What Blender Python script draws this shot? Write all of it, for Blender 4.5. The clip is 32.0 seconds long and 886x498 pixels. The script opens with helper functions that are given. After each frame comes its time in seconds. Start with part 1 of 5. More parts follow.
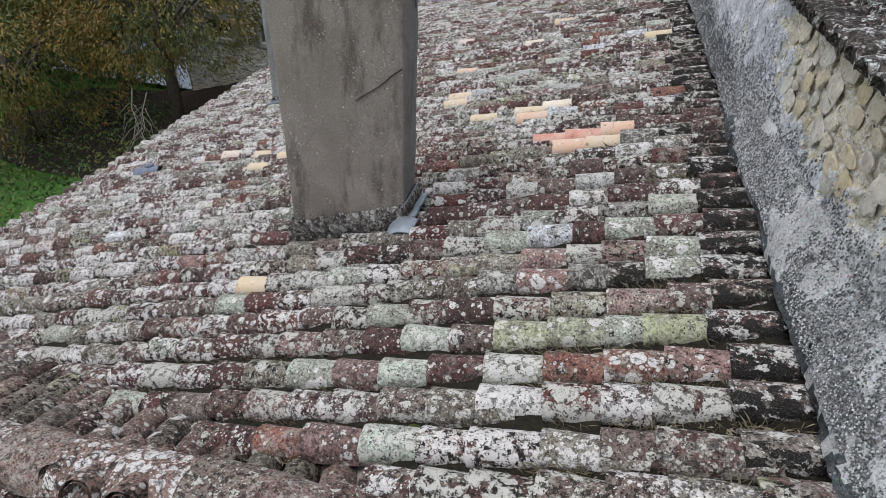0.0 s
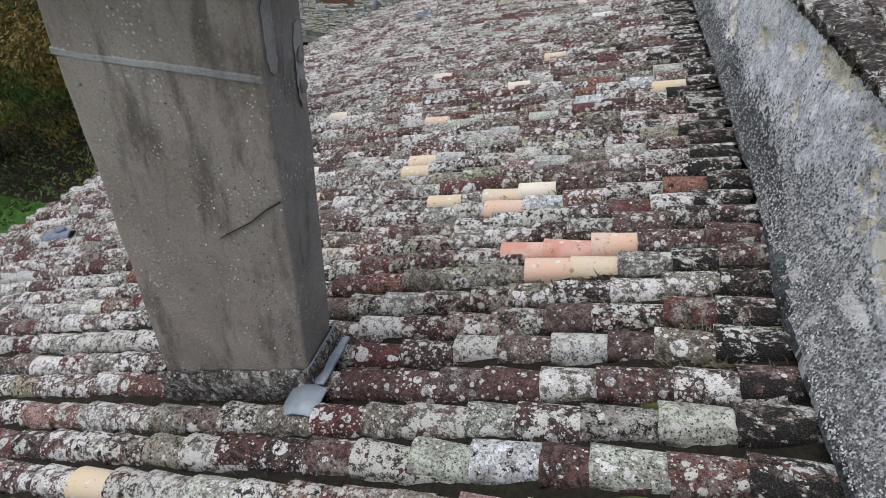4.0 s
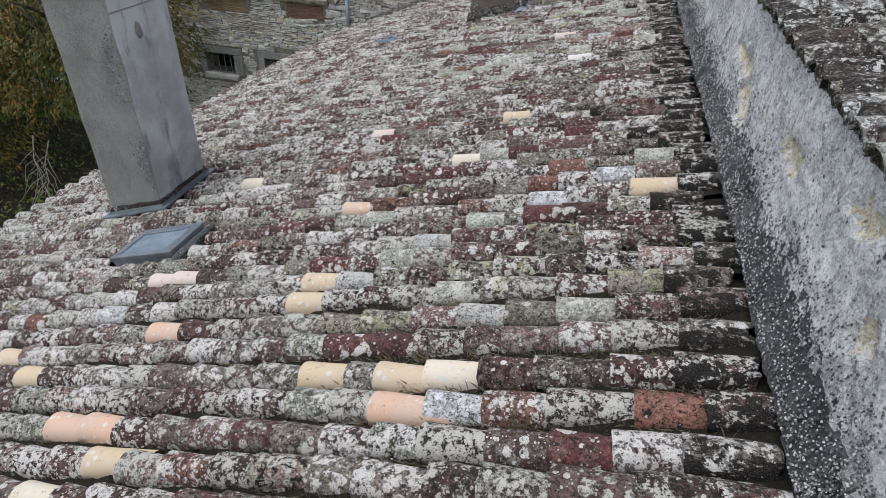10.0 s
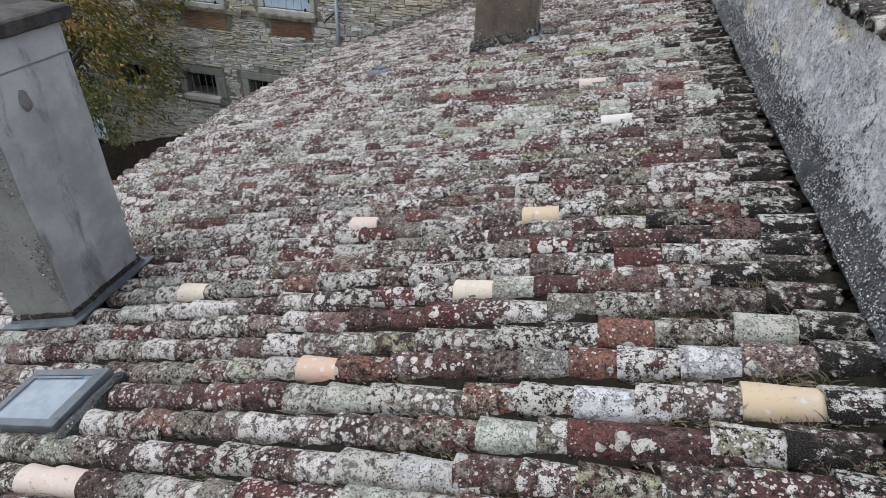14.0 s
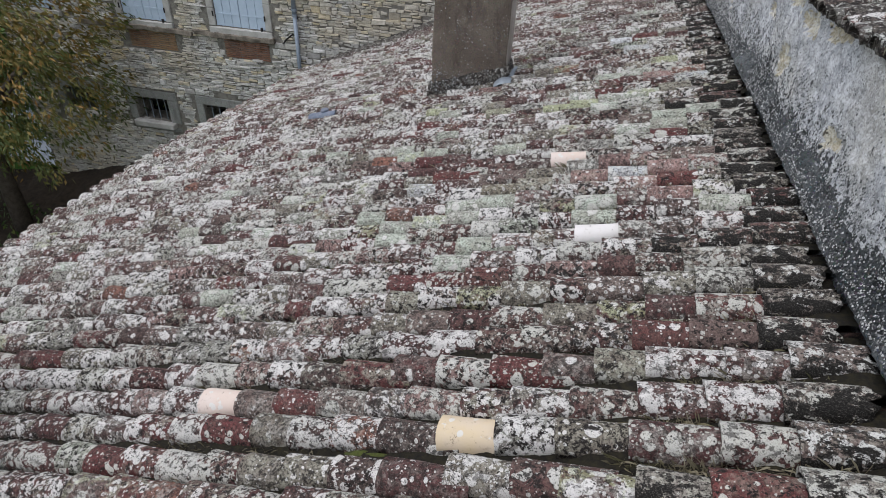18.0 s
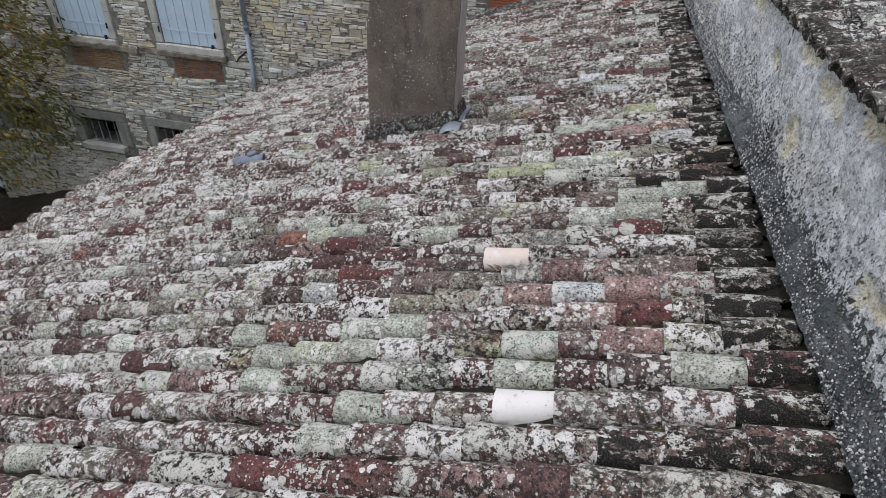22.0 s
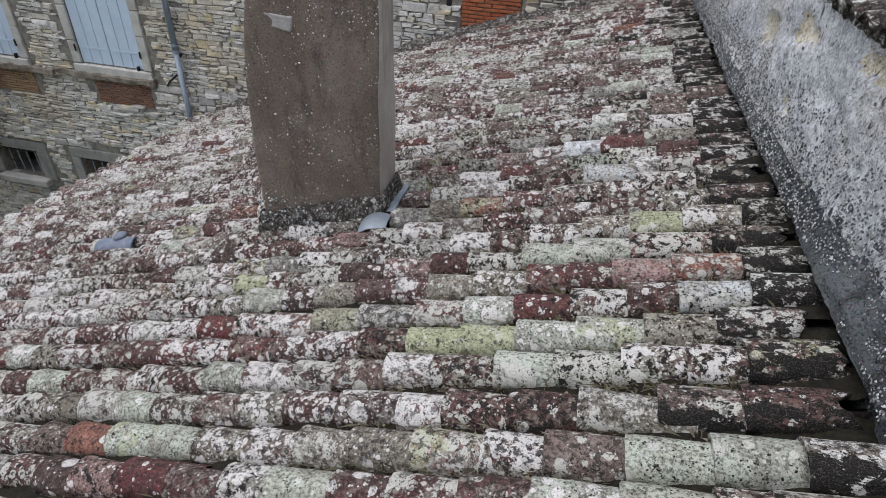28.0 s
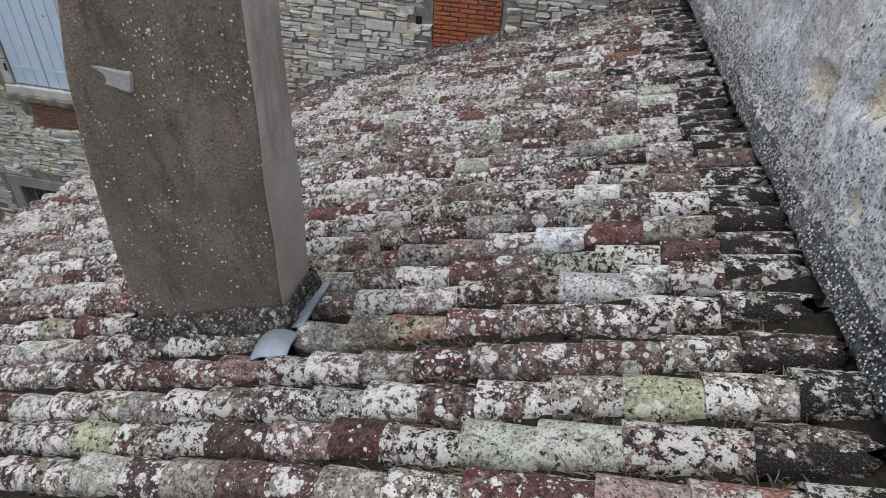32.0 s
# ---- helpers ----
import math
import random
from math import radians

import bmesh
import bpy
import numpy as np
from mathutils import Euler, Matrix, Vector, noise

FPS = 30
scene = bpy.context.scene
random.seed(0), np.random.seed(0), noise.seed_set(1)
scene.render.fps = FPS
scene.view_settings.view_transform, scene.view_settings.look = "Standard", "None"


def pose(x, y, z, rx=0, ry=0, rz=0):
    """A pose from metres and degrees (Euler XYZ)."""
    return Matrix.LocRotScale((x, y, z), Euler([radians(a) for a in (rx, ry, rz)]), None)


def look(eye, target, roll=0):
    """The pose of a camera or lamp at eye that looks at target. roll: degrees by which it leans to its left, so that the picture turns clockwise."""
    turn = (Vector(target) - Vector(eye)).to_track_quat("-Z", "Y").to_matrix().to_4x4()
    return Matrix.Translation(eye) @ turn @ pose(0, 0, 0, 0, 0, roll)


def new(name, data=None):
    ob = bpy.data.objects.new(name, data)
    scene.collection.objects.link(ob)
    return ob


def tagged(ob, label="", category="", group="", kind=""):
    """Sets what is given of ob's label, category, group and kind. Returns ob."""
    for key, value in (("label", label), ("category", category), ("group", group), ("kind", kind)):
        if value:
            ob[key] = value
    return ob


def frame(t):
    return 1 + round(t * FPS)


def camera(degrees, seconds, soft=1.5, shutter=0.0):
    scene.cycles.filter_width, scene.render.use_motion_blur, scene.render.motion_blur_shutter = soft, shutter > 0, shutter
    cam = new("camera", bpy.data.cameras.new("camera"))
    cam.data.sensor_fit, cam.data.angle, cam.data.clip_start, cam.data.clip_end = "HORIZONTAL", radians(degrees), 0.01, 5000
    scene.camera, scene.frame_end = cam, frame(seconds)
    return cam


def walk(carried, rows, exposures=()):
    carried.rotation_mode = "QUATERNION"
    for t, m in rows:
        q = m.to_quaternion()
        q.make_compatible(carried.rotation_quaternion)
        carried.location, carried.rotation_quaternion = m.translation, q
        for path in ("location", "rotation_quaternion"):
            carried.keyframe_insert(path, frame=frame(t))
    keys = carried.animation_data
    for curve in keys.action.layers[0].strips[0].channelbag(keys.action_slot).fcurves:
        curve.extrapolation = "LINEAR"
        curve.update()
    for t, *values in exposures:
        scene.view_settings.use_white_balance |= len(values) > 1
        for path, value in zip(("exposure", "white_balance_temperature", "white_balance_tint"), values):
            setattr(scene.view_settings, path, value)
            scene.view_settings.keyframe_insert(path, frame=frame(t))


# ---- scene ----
cam = camera(75.75, 32.0, soft=0.55)
# seconds, eye x y z, yaw, pitch, roll
PATH = [
    (0.0, 0.836, 0.774, 4.047, 12.71, -35.71, 3.12),
    (1.0, 0.741, 1.129, 4.067, 12.77, -35.77, 3.15),
    (2.0, 0.710, 1.498, 4.073, 12.91, -35.82, 3.14),
    (3.0, 0.755, 1.875, 4.088, 13.07, -35.88, 3.10),
    (4.0, 0.850, 2.213, 4.097, 13.16, -35.94, 3.04),
    (4.5, 0.870, 2.364, 4.104, 13.22, -35.92, 3.04),
    (6.5, 0.744, 2.862, 4.126, 13.34, -35.94, 3.10),
    (7.0, 0.740, 2.998, 4.124, 13.25, -35.94, 3.13),
    (8.0, 0.810, 3.278, 4.127, 13.13, -35.85, 3.26),
    (9.0, 0.907, 3.545, 4.133, 13.06, -35.81, 3.40),
    (10.0, 0.999, 3.840, 4.144, 12.99, -35.83, 3.44),
    (11.0, 0.967, 4.221, 4.146, 13.04, -35.82, 3.42),
    (12.0, 0.831, 4.620, 4.149, 13.12, -35.77, 3.36),
    (13.0, 0.661, 4.962, 4.146, 13.10, -35.73, 3.31),
    (14.0, 0.613, 5.353, 4.137, 13.07, -35.70, 3.32),
    (14.5, 0.610, 5.552, 4.141, 13.01, -35.69, 3.30),
    (16.5, 0.658, 6.475, 4.104, 13.14, -35.59, 3.19),
    (17.0, 0.665, 6.690, 4.107, 13.10, -35.55, 3.18),
    (18.0, 0.692, 7.111, 4.116, 13.02, -35.58, 3.14),
    (19.0, 0.738, 7.503, 4.120, 13.00, -35.60, 3.09),
    (20.0, 0.787, 7.849, 4.127, 12.89, -35.62, 3.01),
    (21.0, 0.843, 8.148, 4.129, 12.81, -35.61, 3.00),
    (22.0, 0.901, 8.413, 4.133, 12.71, -35.60, 3.04),
    (23.0, 0.935, 8.701, 4.128, 12.67, -35.53, 3.09),
    (24.0, 0.936, 9.011, 4.129, 12.56, -35.41, 3.24),
    (25.0, 0.926, 9.331, 4.137, 12.43, -35.37, 3.36),
    (25.5, 0.917, 9.494, 4.137, 12.38, -35.34, 3.39),
    (27.5, 0.898, 10.126, 3.962, 12.23, -35.47, 3.37),
    (28.0, 0.894, 10.291, 3.961, 12.19, -35.45, 3.42),
    (29.0, 0.897, 10.596, 3.956, 12.04, -35.31, 3.48),
    (30.0, 0.889, 10.879, 3.895, 11.90, -35.31, 3.53),
    (31.0, 0.895, 11.163, 3.892, 11.77, -35.21, 3.58),
    (32.0, 0.934, 11.420, 3.898, 11.71, -35.10, 3.65),
]
walk(cam, [(t, look((x, y, z), (x - math.sin(radians(a)) * math.cos(radians(p)), y + math.cos(radians(a)) * math.cos(radians(p)), z + math.sin(radians(p))), r))
           for t, x, y, z, a, p, r in PATH],
     exposures=[(0.0, 0.02, 6350, 12), (10.0, -0.03, 6350, 12), (20.0, -0.03, 6350, 12), (26.0, 0.0, 6350, 13), (32.0, 0.06, 6350, 14)])

# ---- light: an overcast day ----
world = bpy.data.worlds.new("overcast_sky")
scene.world = world
world.use_nodes = True
sky = world.node_tree.nodes.new("ShaderNodeTexSky")
sky.sky_type, sky.sun_disc = "NISHITA", False
sky.sun_elevation, sky.sun_rotation = radians(72), radians(254)
sky.air_density, sky.dust_density, sky.ozone_density = 1.0, 1.0, 1.0
# cloud takes the blue out of the sky
cloud = world.node_tree.nodes.new("ShaderNodeHueSaturation")
cloud.inputs["Saturation"].default_value = 0.25
world.node_tree.links.new(sky.outputs[0], cloud.inputs["Color"])
world.node_tree.links.new(cloud.outputs[0], world.node_tree.nodes["Background"].inputs[0])
world.node_tree.nodes["Background"].inputs[1].default_value = 0.22
sun_data = bpy.data.lights.new("sun", "SUN")
sun_data.energy, sun_data.angle, sun_data.color = 1.9, radians(40), (1.0, 0.985, 0.955)
sun = new("sun", sun_data)
sun.matrix_world = look((-2.8, -0.8, 13.0), (0, 0, 4))
scene.view_settings.exposure = 0.0


# ---- small tools ----
def link_mesh(name, verts, faces, material, parent=None, label="", smooth=False):
    me = bpy.data.meshes.new(name)
    me.from_pydata(verts, [], faces)
    me.materials.append(material)
    if smooth:
        me.polygons.foreach_set("use_smooth", [True] * len(me.polygons))
    ob = new(name, me)
    if parent is not None:
        ob.parent = parent
    if label:
        tagged(ob, label)
    return ob


def part(name, bm, material, parent=None, label="", smooth=False):
    """Links a bmesh as one mesh object under a thing or a part."""
    me = bpy.data.meshes.new(name)
    bm.to_mesh(me)
    bm.free()
    me.materials.append(material)
    if smooth:
        me.polygons.foreach_set("use_smooth", [True] * len(me.polygons))
    ob = new(name, me)
    if parent is not None:
        ob.parent = parent
    if label:
        tagged(ob, label)
    return ob


def empty(name, at=(0, 0, 0)):
    ob = new(name)
    ob.location = at
    return ob


def box(bm, x0, y0, z0, x1, y1, z1, bevel=0.0, segments=1):
    m = Matrix.Translation(((x0 + x1) / 2, (y0 + y1) / 2, (z0 + z1) / 2)) @ Matrix.Diagonal((x1 - x0, y1 - y0, z1 - z0, 1))
    vs = bmesh.ops.create_cube(bm, size=1, matrix=m)["verts"]
    if bevel:
        es = list({e for v in vs for e in v.link_edges})
        bmesh.ops.bevel(bm, geom=es, offset=bevel, segments=segments, affect="EDGES", profile=0.5)
    return bm


def slab(x0, y0, z0, x1, y1, z1, bevel=0.0, segments=1):
    return box(bmesh.new(), x0, y0, z0, x1, y1, z1, bevel, segments)


def rough(bm, amount, scale, seed=0.0):
    """Uneven, weathered surface: moves every vertex by smooth noise."""
    for v in bm.verts:
        n = noise.noise_vector(v.co * scale + Vector((seed, seed * 1.7, -seed)))
        v.co += n * amount
    return bm


def cut(bm, size):
    """Splits long edges so that the surface can be made uneven."""
    for _ in range(7):
        es = [e for e in bm.edges if e.calc_length() > size]
        if not es:
            break
        bmesh.ops.subdivide_edges(bm, edges=es, cuts=1, use_grid_fill=True)
    return bm


def tube(points, radius, sides=8):
    """A round rod along points; radius: one number or one for each point."""
    bm, rings = bmesh.new(), []
    pts = [Vector(p) for p in points]
    for i, p in enumerate(pts):
        d = (pts[min(i + 1, len(pts) - 1)] - pts[max(i - 1, 0)]).normalized()
        a = d.orthogonal().normalized()
        b = d.cross(a)
        r = radius[i] if isinstance(radius, (list, tuple)) else radius
        rings.append([bm.verts.new(p + (a * math.cos(k * math.tau / sides) + b * math.sin(k * math.tau / sides)) * r) for k in range(sides)])
    for q, w in zip(rings, rings[1:]):
        for k in range(sides):
            bm.faces.new((q[k], q[(k + 1) % sides], w[(k + 1) % sides], w[k]))
    bm.faces.new(rings[0][::-1])
    bm.faces.new(rings[-1])
    bmesh.ops.recalc_face_normals(bm, faces=bm.faces)
    return bm


class Nodes:
    """A material's node tree, written as expressions."""

    def __init__(self, name):
        self.mat = bpy.data.materials.new(name)
        self.mat.use_nodes = True
        self.nt = self.mat.node_tree
        self.nt.nodes.clear()
        self.out = self.nt.nodes.new("ShaderNodeOutputMaterial")
        self.bsdf = self.nt.nodes.new("ShaderNodeBsdfPrincipled")
        self.nt.links.new(self.bsdf.outputs[0], self.out.inputs[0])

    def put(self, socket, value):
        if isinstance(value, bpy.types.NodeSocket):
            self.nt.links.new(value, socket)
        elif value is not None:
            socket.default_value = (*value, 1.0) if isinstance(value, (tuple, list)) and len(value) == 3 and socket.type == "RGBA" else value

    def math(self, op, a, b=None):
        n = self.nt.nodes.new("ShaderNodeMath")
        n.operation = op
        self.put(n.inputs[0], a)
        self.put(n.inputs[1], b)
        return n.outputs[0]

    def shift(self, vec, amount, by=53.0):
        n = self.nt.nodes.new("ShaderNodeVectorMath")
        n.operation = "ADD"
        c = self.nt.nodes.new("ShaderNodeCombineXYZ")
        a = self.math("MULTIPLY", amount, by)
        for i in range(3):
            self.put(c.inputs[i], a)
        self.put(n.inputs[0], vec)
        self.put(n.inputs[1], c.outputs[0])
        return n.outputs[0]

    def stretch(self, vec, scale):
        n = self.nt.nodes.new("ShaderNodeVectorMath")
        n.operation = "MULTIPLY"
        self.put(n.inputs[0], vec)
        n.inputs[1].default_value = scale
        return n.outputs[0]

    def warp(self, vec, scale, amount):
        t = self.nt.nodes.new("ShaderNodeTexNoise")
        t.inputs["Scale"].default_value = scale
        t.inputs["Detail"].default_value = 3
        self.put(t.inputs["Vector"], vec)
        m = self.nt.nodes.new("ShaderNodeVectorMath")
        m.operation = "MULTIPLY_ADD"
        self.put(m.inputs[0], t.outputs["Color"])
        m.inputs[1].default_value = (amount, amount, amount)
        self.put(m.inputs[2], vec)
        return m.outputs[0]

    def position(self):
        return self.nt.nodes.new("ShaderNodeNewGeometry").outputs["Position"]

    def island(self):
        return self.nt.nodes.new("ShaderNodeNewGeometry").outputs["Random Per Island"]

    def random(self):
        return self.nt.nodes.new("ShaderNodeObjectInfo").outputs["Random"]

    def noise(self, vec, scale, detail=4, roughness=0.55):
        n = self.nt.nodes.new("ShaderNodeTexNoise")
        self.put(n.inputs["Vector"], vec)
        n.inputs["Scale"].default_value, n.inputs["Detail"].default_value, n.inputs["Roughness"].default_value = scale, detail, roughness
        return n.outputs["Fac"]

    def cells(self, vec, scale, color=False):
        n = self.nt.nodes.new("ShaderNodeTexVoronoi")
        self.put(n.inputs["Vector"], vec)
        n.inputs["Scale"].default_value = scale
        return (n.outputs["Distance"], n.outputs["Color"]) if color else n.outputs["Distance"]

    def step(self, value, low, high, to=0.0, end=1.0):
        n = self.nt.nodes.new("ShaderNodeMapRange")
        n.interpolation_type = "SMOOTHSTEP"
        for i, v in enumerate((value, low, high, to, end)):
            self.put(n.inputs[i], v)
        return n.outputs[0]

    def mix(self, fac, a, b, kind="MIX"):
        n = self.nt.nodes.new("ShaderNodeMix")
        n.data_type, n.blend_type = "RGBA", kind
        self.put(n.inputs[0], fac)
        self.put(n.inputs[6], a)
        self.put(n.inputs[7], b)
        return n.outputs[2]

    def ramp(self, fac, stops, kind="LINEAR"):
        n = self.nt.nodes.new("ShaderNodeValToRGB")
        n.color_ramp.interpolation = kind
        for i, (p, c) in enumerate(stops):
            e = n.color_ramp.elements[i] if i < 2 else n.color_ramp.elements.new(p)
            e.position, e.color = p, (*c, 1.0)
        self.put(n.inputs[0], fac)
        return n.outputs[0]

    def finish(self, color, roughness=0.9, height=None, bump=0.3, distance=0.01, metallic=0.0, specular=0.3):
        self.put(self.bsdf.inputs["Base Color"], color)
        self.put(self.bsdf.inputs["Roughness"], roughness)
        self.bsdf.inputs["Metallic"].default_value = metallic
        self.bsdf.inputs["Specular IOR Level"].default_value = specular
        if height is not None:
            b = self.nt.nodes.new("ShaderNodeBump")
            b.inputs["Strength"].default_value, b.inputs["Distance"].default_value = bump, distance
            self.put(b.inputs["Height"], height)
            self.nt.links.new(b.outputs[0], self.bsdf.inputs["Normal"])
        return self.mat


# ---- materials ----
CLAY = [(0.0, (0.1, 0.045, 0.044)), (0.14, (0.13, 0.068, 0.063)), (0.27, (0.215, 0.17, 0.15)), (0.38, (0.29, 0.19, 0.175)), (0.46, (0.25, 0.235, 0.19)),
        (0.56, (0.085, 0.054, 0.05)), (0.69, (0.34, 0.34, 0.31)), (0.75, (0.115, 0.05, 0.048)), (0.86, (0.175, 0.125, 0.112)), (0.94, (0.37, 0.4, 0.335)), (0.97, (0.25, 0.12, 0.09))]


def tile_material(name, clay=CLAY, lichen=0.0, grime=0.0, pale=(0.66, 0.64, 0.622), island=False, algae=0.0, lime=0.0, haze=1.0, kind="CONSTANT"):
    """Old fired clay under a grey bloom, round rosettes and crusts of pale lichen, black algae and pinhole moss.
    lichen, grime, algae, lime, haze (the bloom): more or less of each."""
    n = Nodes(name)
    r = n.island() if island else n.random()
    r2, r3, r4, r5 = (n.math("FRACT", n.math("MULTIPLY", r, k)) for k in (17.31, 91.73, 43.7, 211.9))
    v = n.shift(n.position(), r)
    color = n.ramp(r, clay, kind)
    broad, fine = n.noise(v, 11, 4, 0.6), n.noise(v, 85, 4, 0.7)
    color = n.mix(n.step(broad, 0.4, 0.6, 0.0, 0.75), color, n.mix(0.6, color, (0.085, 0.05, 0.046)))
    # a thin grey-green bloom, close on some tiles and nearly absent on others
    bloom = n.math("MULTIPLY", n.step(n.noise(n.warp(v, 22, 0.03), 19, 5, 0.7), 0.44, 0.58), n.step(r4, 0.15, 1.0, 0.05 * haze, 0.75 * haze))
    color = n.mix(bloom, color, n.mix(n.step(r5, 0.3, 0.7), (0.36, 0.345, 0.315), (0.38, 0.385, 0.315)))
    color = n.mix(n.step(fine, 0.46, 0.6, 0.0, 0.8), color, n.mix(0.78, color, (0.03, 0.022, 0.02)))
    color = n.mix(n.step(fine, 0.42, 0.32, 0.0, 0.22 * haze), color, (0.45, 0.42, 0.38))
    spread = n.math("ADD", n.math("MULTIPLY", n.math("SUBTRACT", r2, 0.5), 0.9), lichen)
    tint = n.mix(n.step(r3, 0.45, 0.75), pale, (0.5, 0.495, 0.45))
    tint = n.mix(n.step(n.noise(v, 30, 3), 0.44, 0.6, 0, 0.5), tint, (0.48, 0.475, 0.455))
    # grown-together crusts with crisp, crumbly rims
    field = n.noise(n.warp(v, 45, 0.022), 14, 5, 0.7)
    crust = n.step(n.math("ADD", field, n.math("MULTIPLY", spread, 0.22)), 0.59, 0.603)
    # round rosettes of three sizes, each cell with a size of its own
    for scale, wide, share in ((12.5, 0.5, 0.5), (23, 0.47, 0.49), (46, 0.44, 0.51), (85, 0.4, 0.53)):
        d, c = n.cells(n.warp(n.warp(v, 70, 0.006), 26, 0.014), scale, True)
        own = n.math("ADD", n.math("SUBTRACT", c, share), n.math("MULTIPLY", spread, 0.34))
        radius = n.math("MINIMUM", n.math("MULTIPLY", own, 2.0), wide)
        crust = n.math("MAXIMUM", crust, n.step(n.math("SUBTRACT", radius, d), 0.0, 0.035))
    shade = n.mix(n.step(n.noise(v, 170, 3, 0.7), 0.52, 0.66, 0, 0.65), tint, (0.2, 0.19, 0.17))
    color = n.mix(n.math("MULTIPLY", crust, 0.94), color, shade)
    # yellow-green lichen on a few tiles
    glow = n.math("MULTIPLY", n.step(n.noise(n.warp(v, 26, 0.04), 10, 5, 0.7), 0.5 - 0.12 * lime, 0.56 - 0.12 * lime), n.step(r4, 0.955 - lime, 0.975 - lime, 0, 0.45))
    color = n.mix(glow, color, n.mix(n.step(fine, 0.4, 0.6), (0.43, 0.47, 0.26), (0.31, 0.33, 0.19)))
    # black algae in crumbs and pinholes of moss
    black = n.math("MULTIPLY", n.step(n.noise(n.warp(v, 40, 0.018), 34, 6, 0.78), 0.53 - grime, 0.545 - grime), n.step(r5, 0.1, 0.9, 0.65, 1.0))
    color = n.mix(black, color, (0.02, 0.017, 0.016))
    dots = n.math("MULTIPLY", n.step(n.cells(n.warp(v, 60, 0.012), 72), 0.27, 0.2), n.step(n.noise(v, 12, 3), 0.45, 0.53))
    color = n.mix(dots, color, (0.022, 0.02, 0.018))
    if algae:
        # near-black mottling, denser towards the tile's -y flank, the crest left pale
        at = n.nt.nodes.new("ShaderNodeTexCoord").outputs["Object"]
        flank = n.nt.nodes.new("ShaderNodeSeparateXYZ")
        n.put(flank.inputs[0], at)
        flank_mottle = n.math("ADD", n.noise(n.stretch(n.warp(v, 24, 0.03), (0.55, 1, 1)), 21, 5, 0.72), n.math("MULTIPLY", flank.outputs[1], -1.1))
        flank_mottle = n.step(flank_mottle, 0.56 - algae, 0.585 - algae)
        color = n.mix(flank_mottle, color, n.mix(n.step(n.noise(v, 210, 3), 0.52, 0.66, 0, 0.5), (0.014, 0.013, 0.012), (0.12, 0.11, 0.1)))
    grit = n.noise(v, 290, 2, 0.75)
    color = n.mix(n.step(grit, 0.55, 0.66, 0, 0.6), color, n.mix(0.7, color, (0.03, 0.027, 0.025)))
    color = n.mix(n.step(grit, 0.42, 0.32, 0, 0.16 * haze), color, (0.55, 0.54, 0.51))
    height = n.math("ADD", n.math("MULTIPLY", crust, 0.5), n.math("SUBTRACT", fine, n.math("MULTIPLY", black, 0.3)))
    return n.finish(color, 0.93, height, 0.8, 0.007, specular=0.15)


def fresh_tile(name, colour, other):
    """A newer tile: plain clay with a few stains only."""
    n = Nodes(name)
    r = n.random()
    v = n.shift(n.position(), r)
    color = n.mix(n.step(n.noise(v, 7, 5), 0.35, 0.7), colour, other)
    color = n.mix(n.step(n.noise(v, 38, 5, 0.7), 0.56, 0.72, 0, 0.5), color, (0.2, 0.16, 0.13))
    spots = n.math("MULTIPLY", n.step(n.cells(n.warp(v, 50, 0.015), 20), 0.3, 0.26), n.step(n.noise(v, 9, 2), 0.48, 0.56, 0, 0.8))
    color = n.mix(spots, color, (0.58, 0.58, 0.56))
    color = n.mix(n.step(n.noise(n.warp(v, 40, 0.02), 17, 6, 0.75), 0.61, 0.65, 0, 0.6), color, (0.07, 0.06, 0.05))
    return n.finish(color, 0.88, n.noise(v, 70, 4), 0.35, 0.004, specular=0.25)


def stone_material(name, colours, island=True, dark=0.0):
    n = Nodes(name)
    r = n.island() if island else n.random()
    v = n.shift(n.position(), r, 31)
    color = n.ramp(r, colours)
    color = n.mix(n.step(n.noise(v, 11, 5, 0.65), 0.4, 0.65, 0, 0.55), color, n.mix(0.5, color, (0.16, 0.15, 0.13)))
    color = n.mix(n.step(n.noise(v, 45, 5, 0.7), 0.5, 0.7, 0, 0.55), color, (0.11, 0.1, 0.088))
    color = n.mix(n.step(n.noise(n.position(), 0.8, 4), 0.5, 0.63, 0, 0.55), color, n.mix(0.6, color, (0.46, 0.36, 0.19)))
    color = n.mix(n.step(n.noise(n.position(), 2.6, 6, 0.75), 0.53, 0.62, 0, 0.5), color, n.mix(0.6, color, (0.1, 0.1, 0.095)))
    return n.finish(color, 0.95, n.noise(v, 24, 7, 0.75), 0.8, 0.02, specular=0.15)


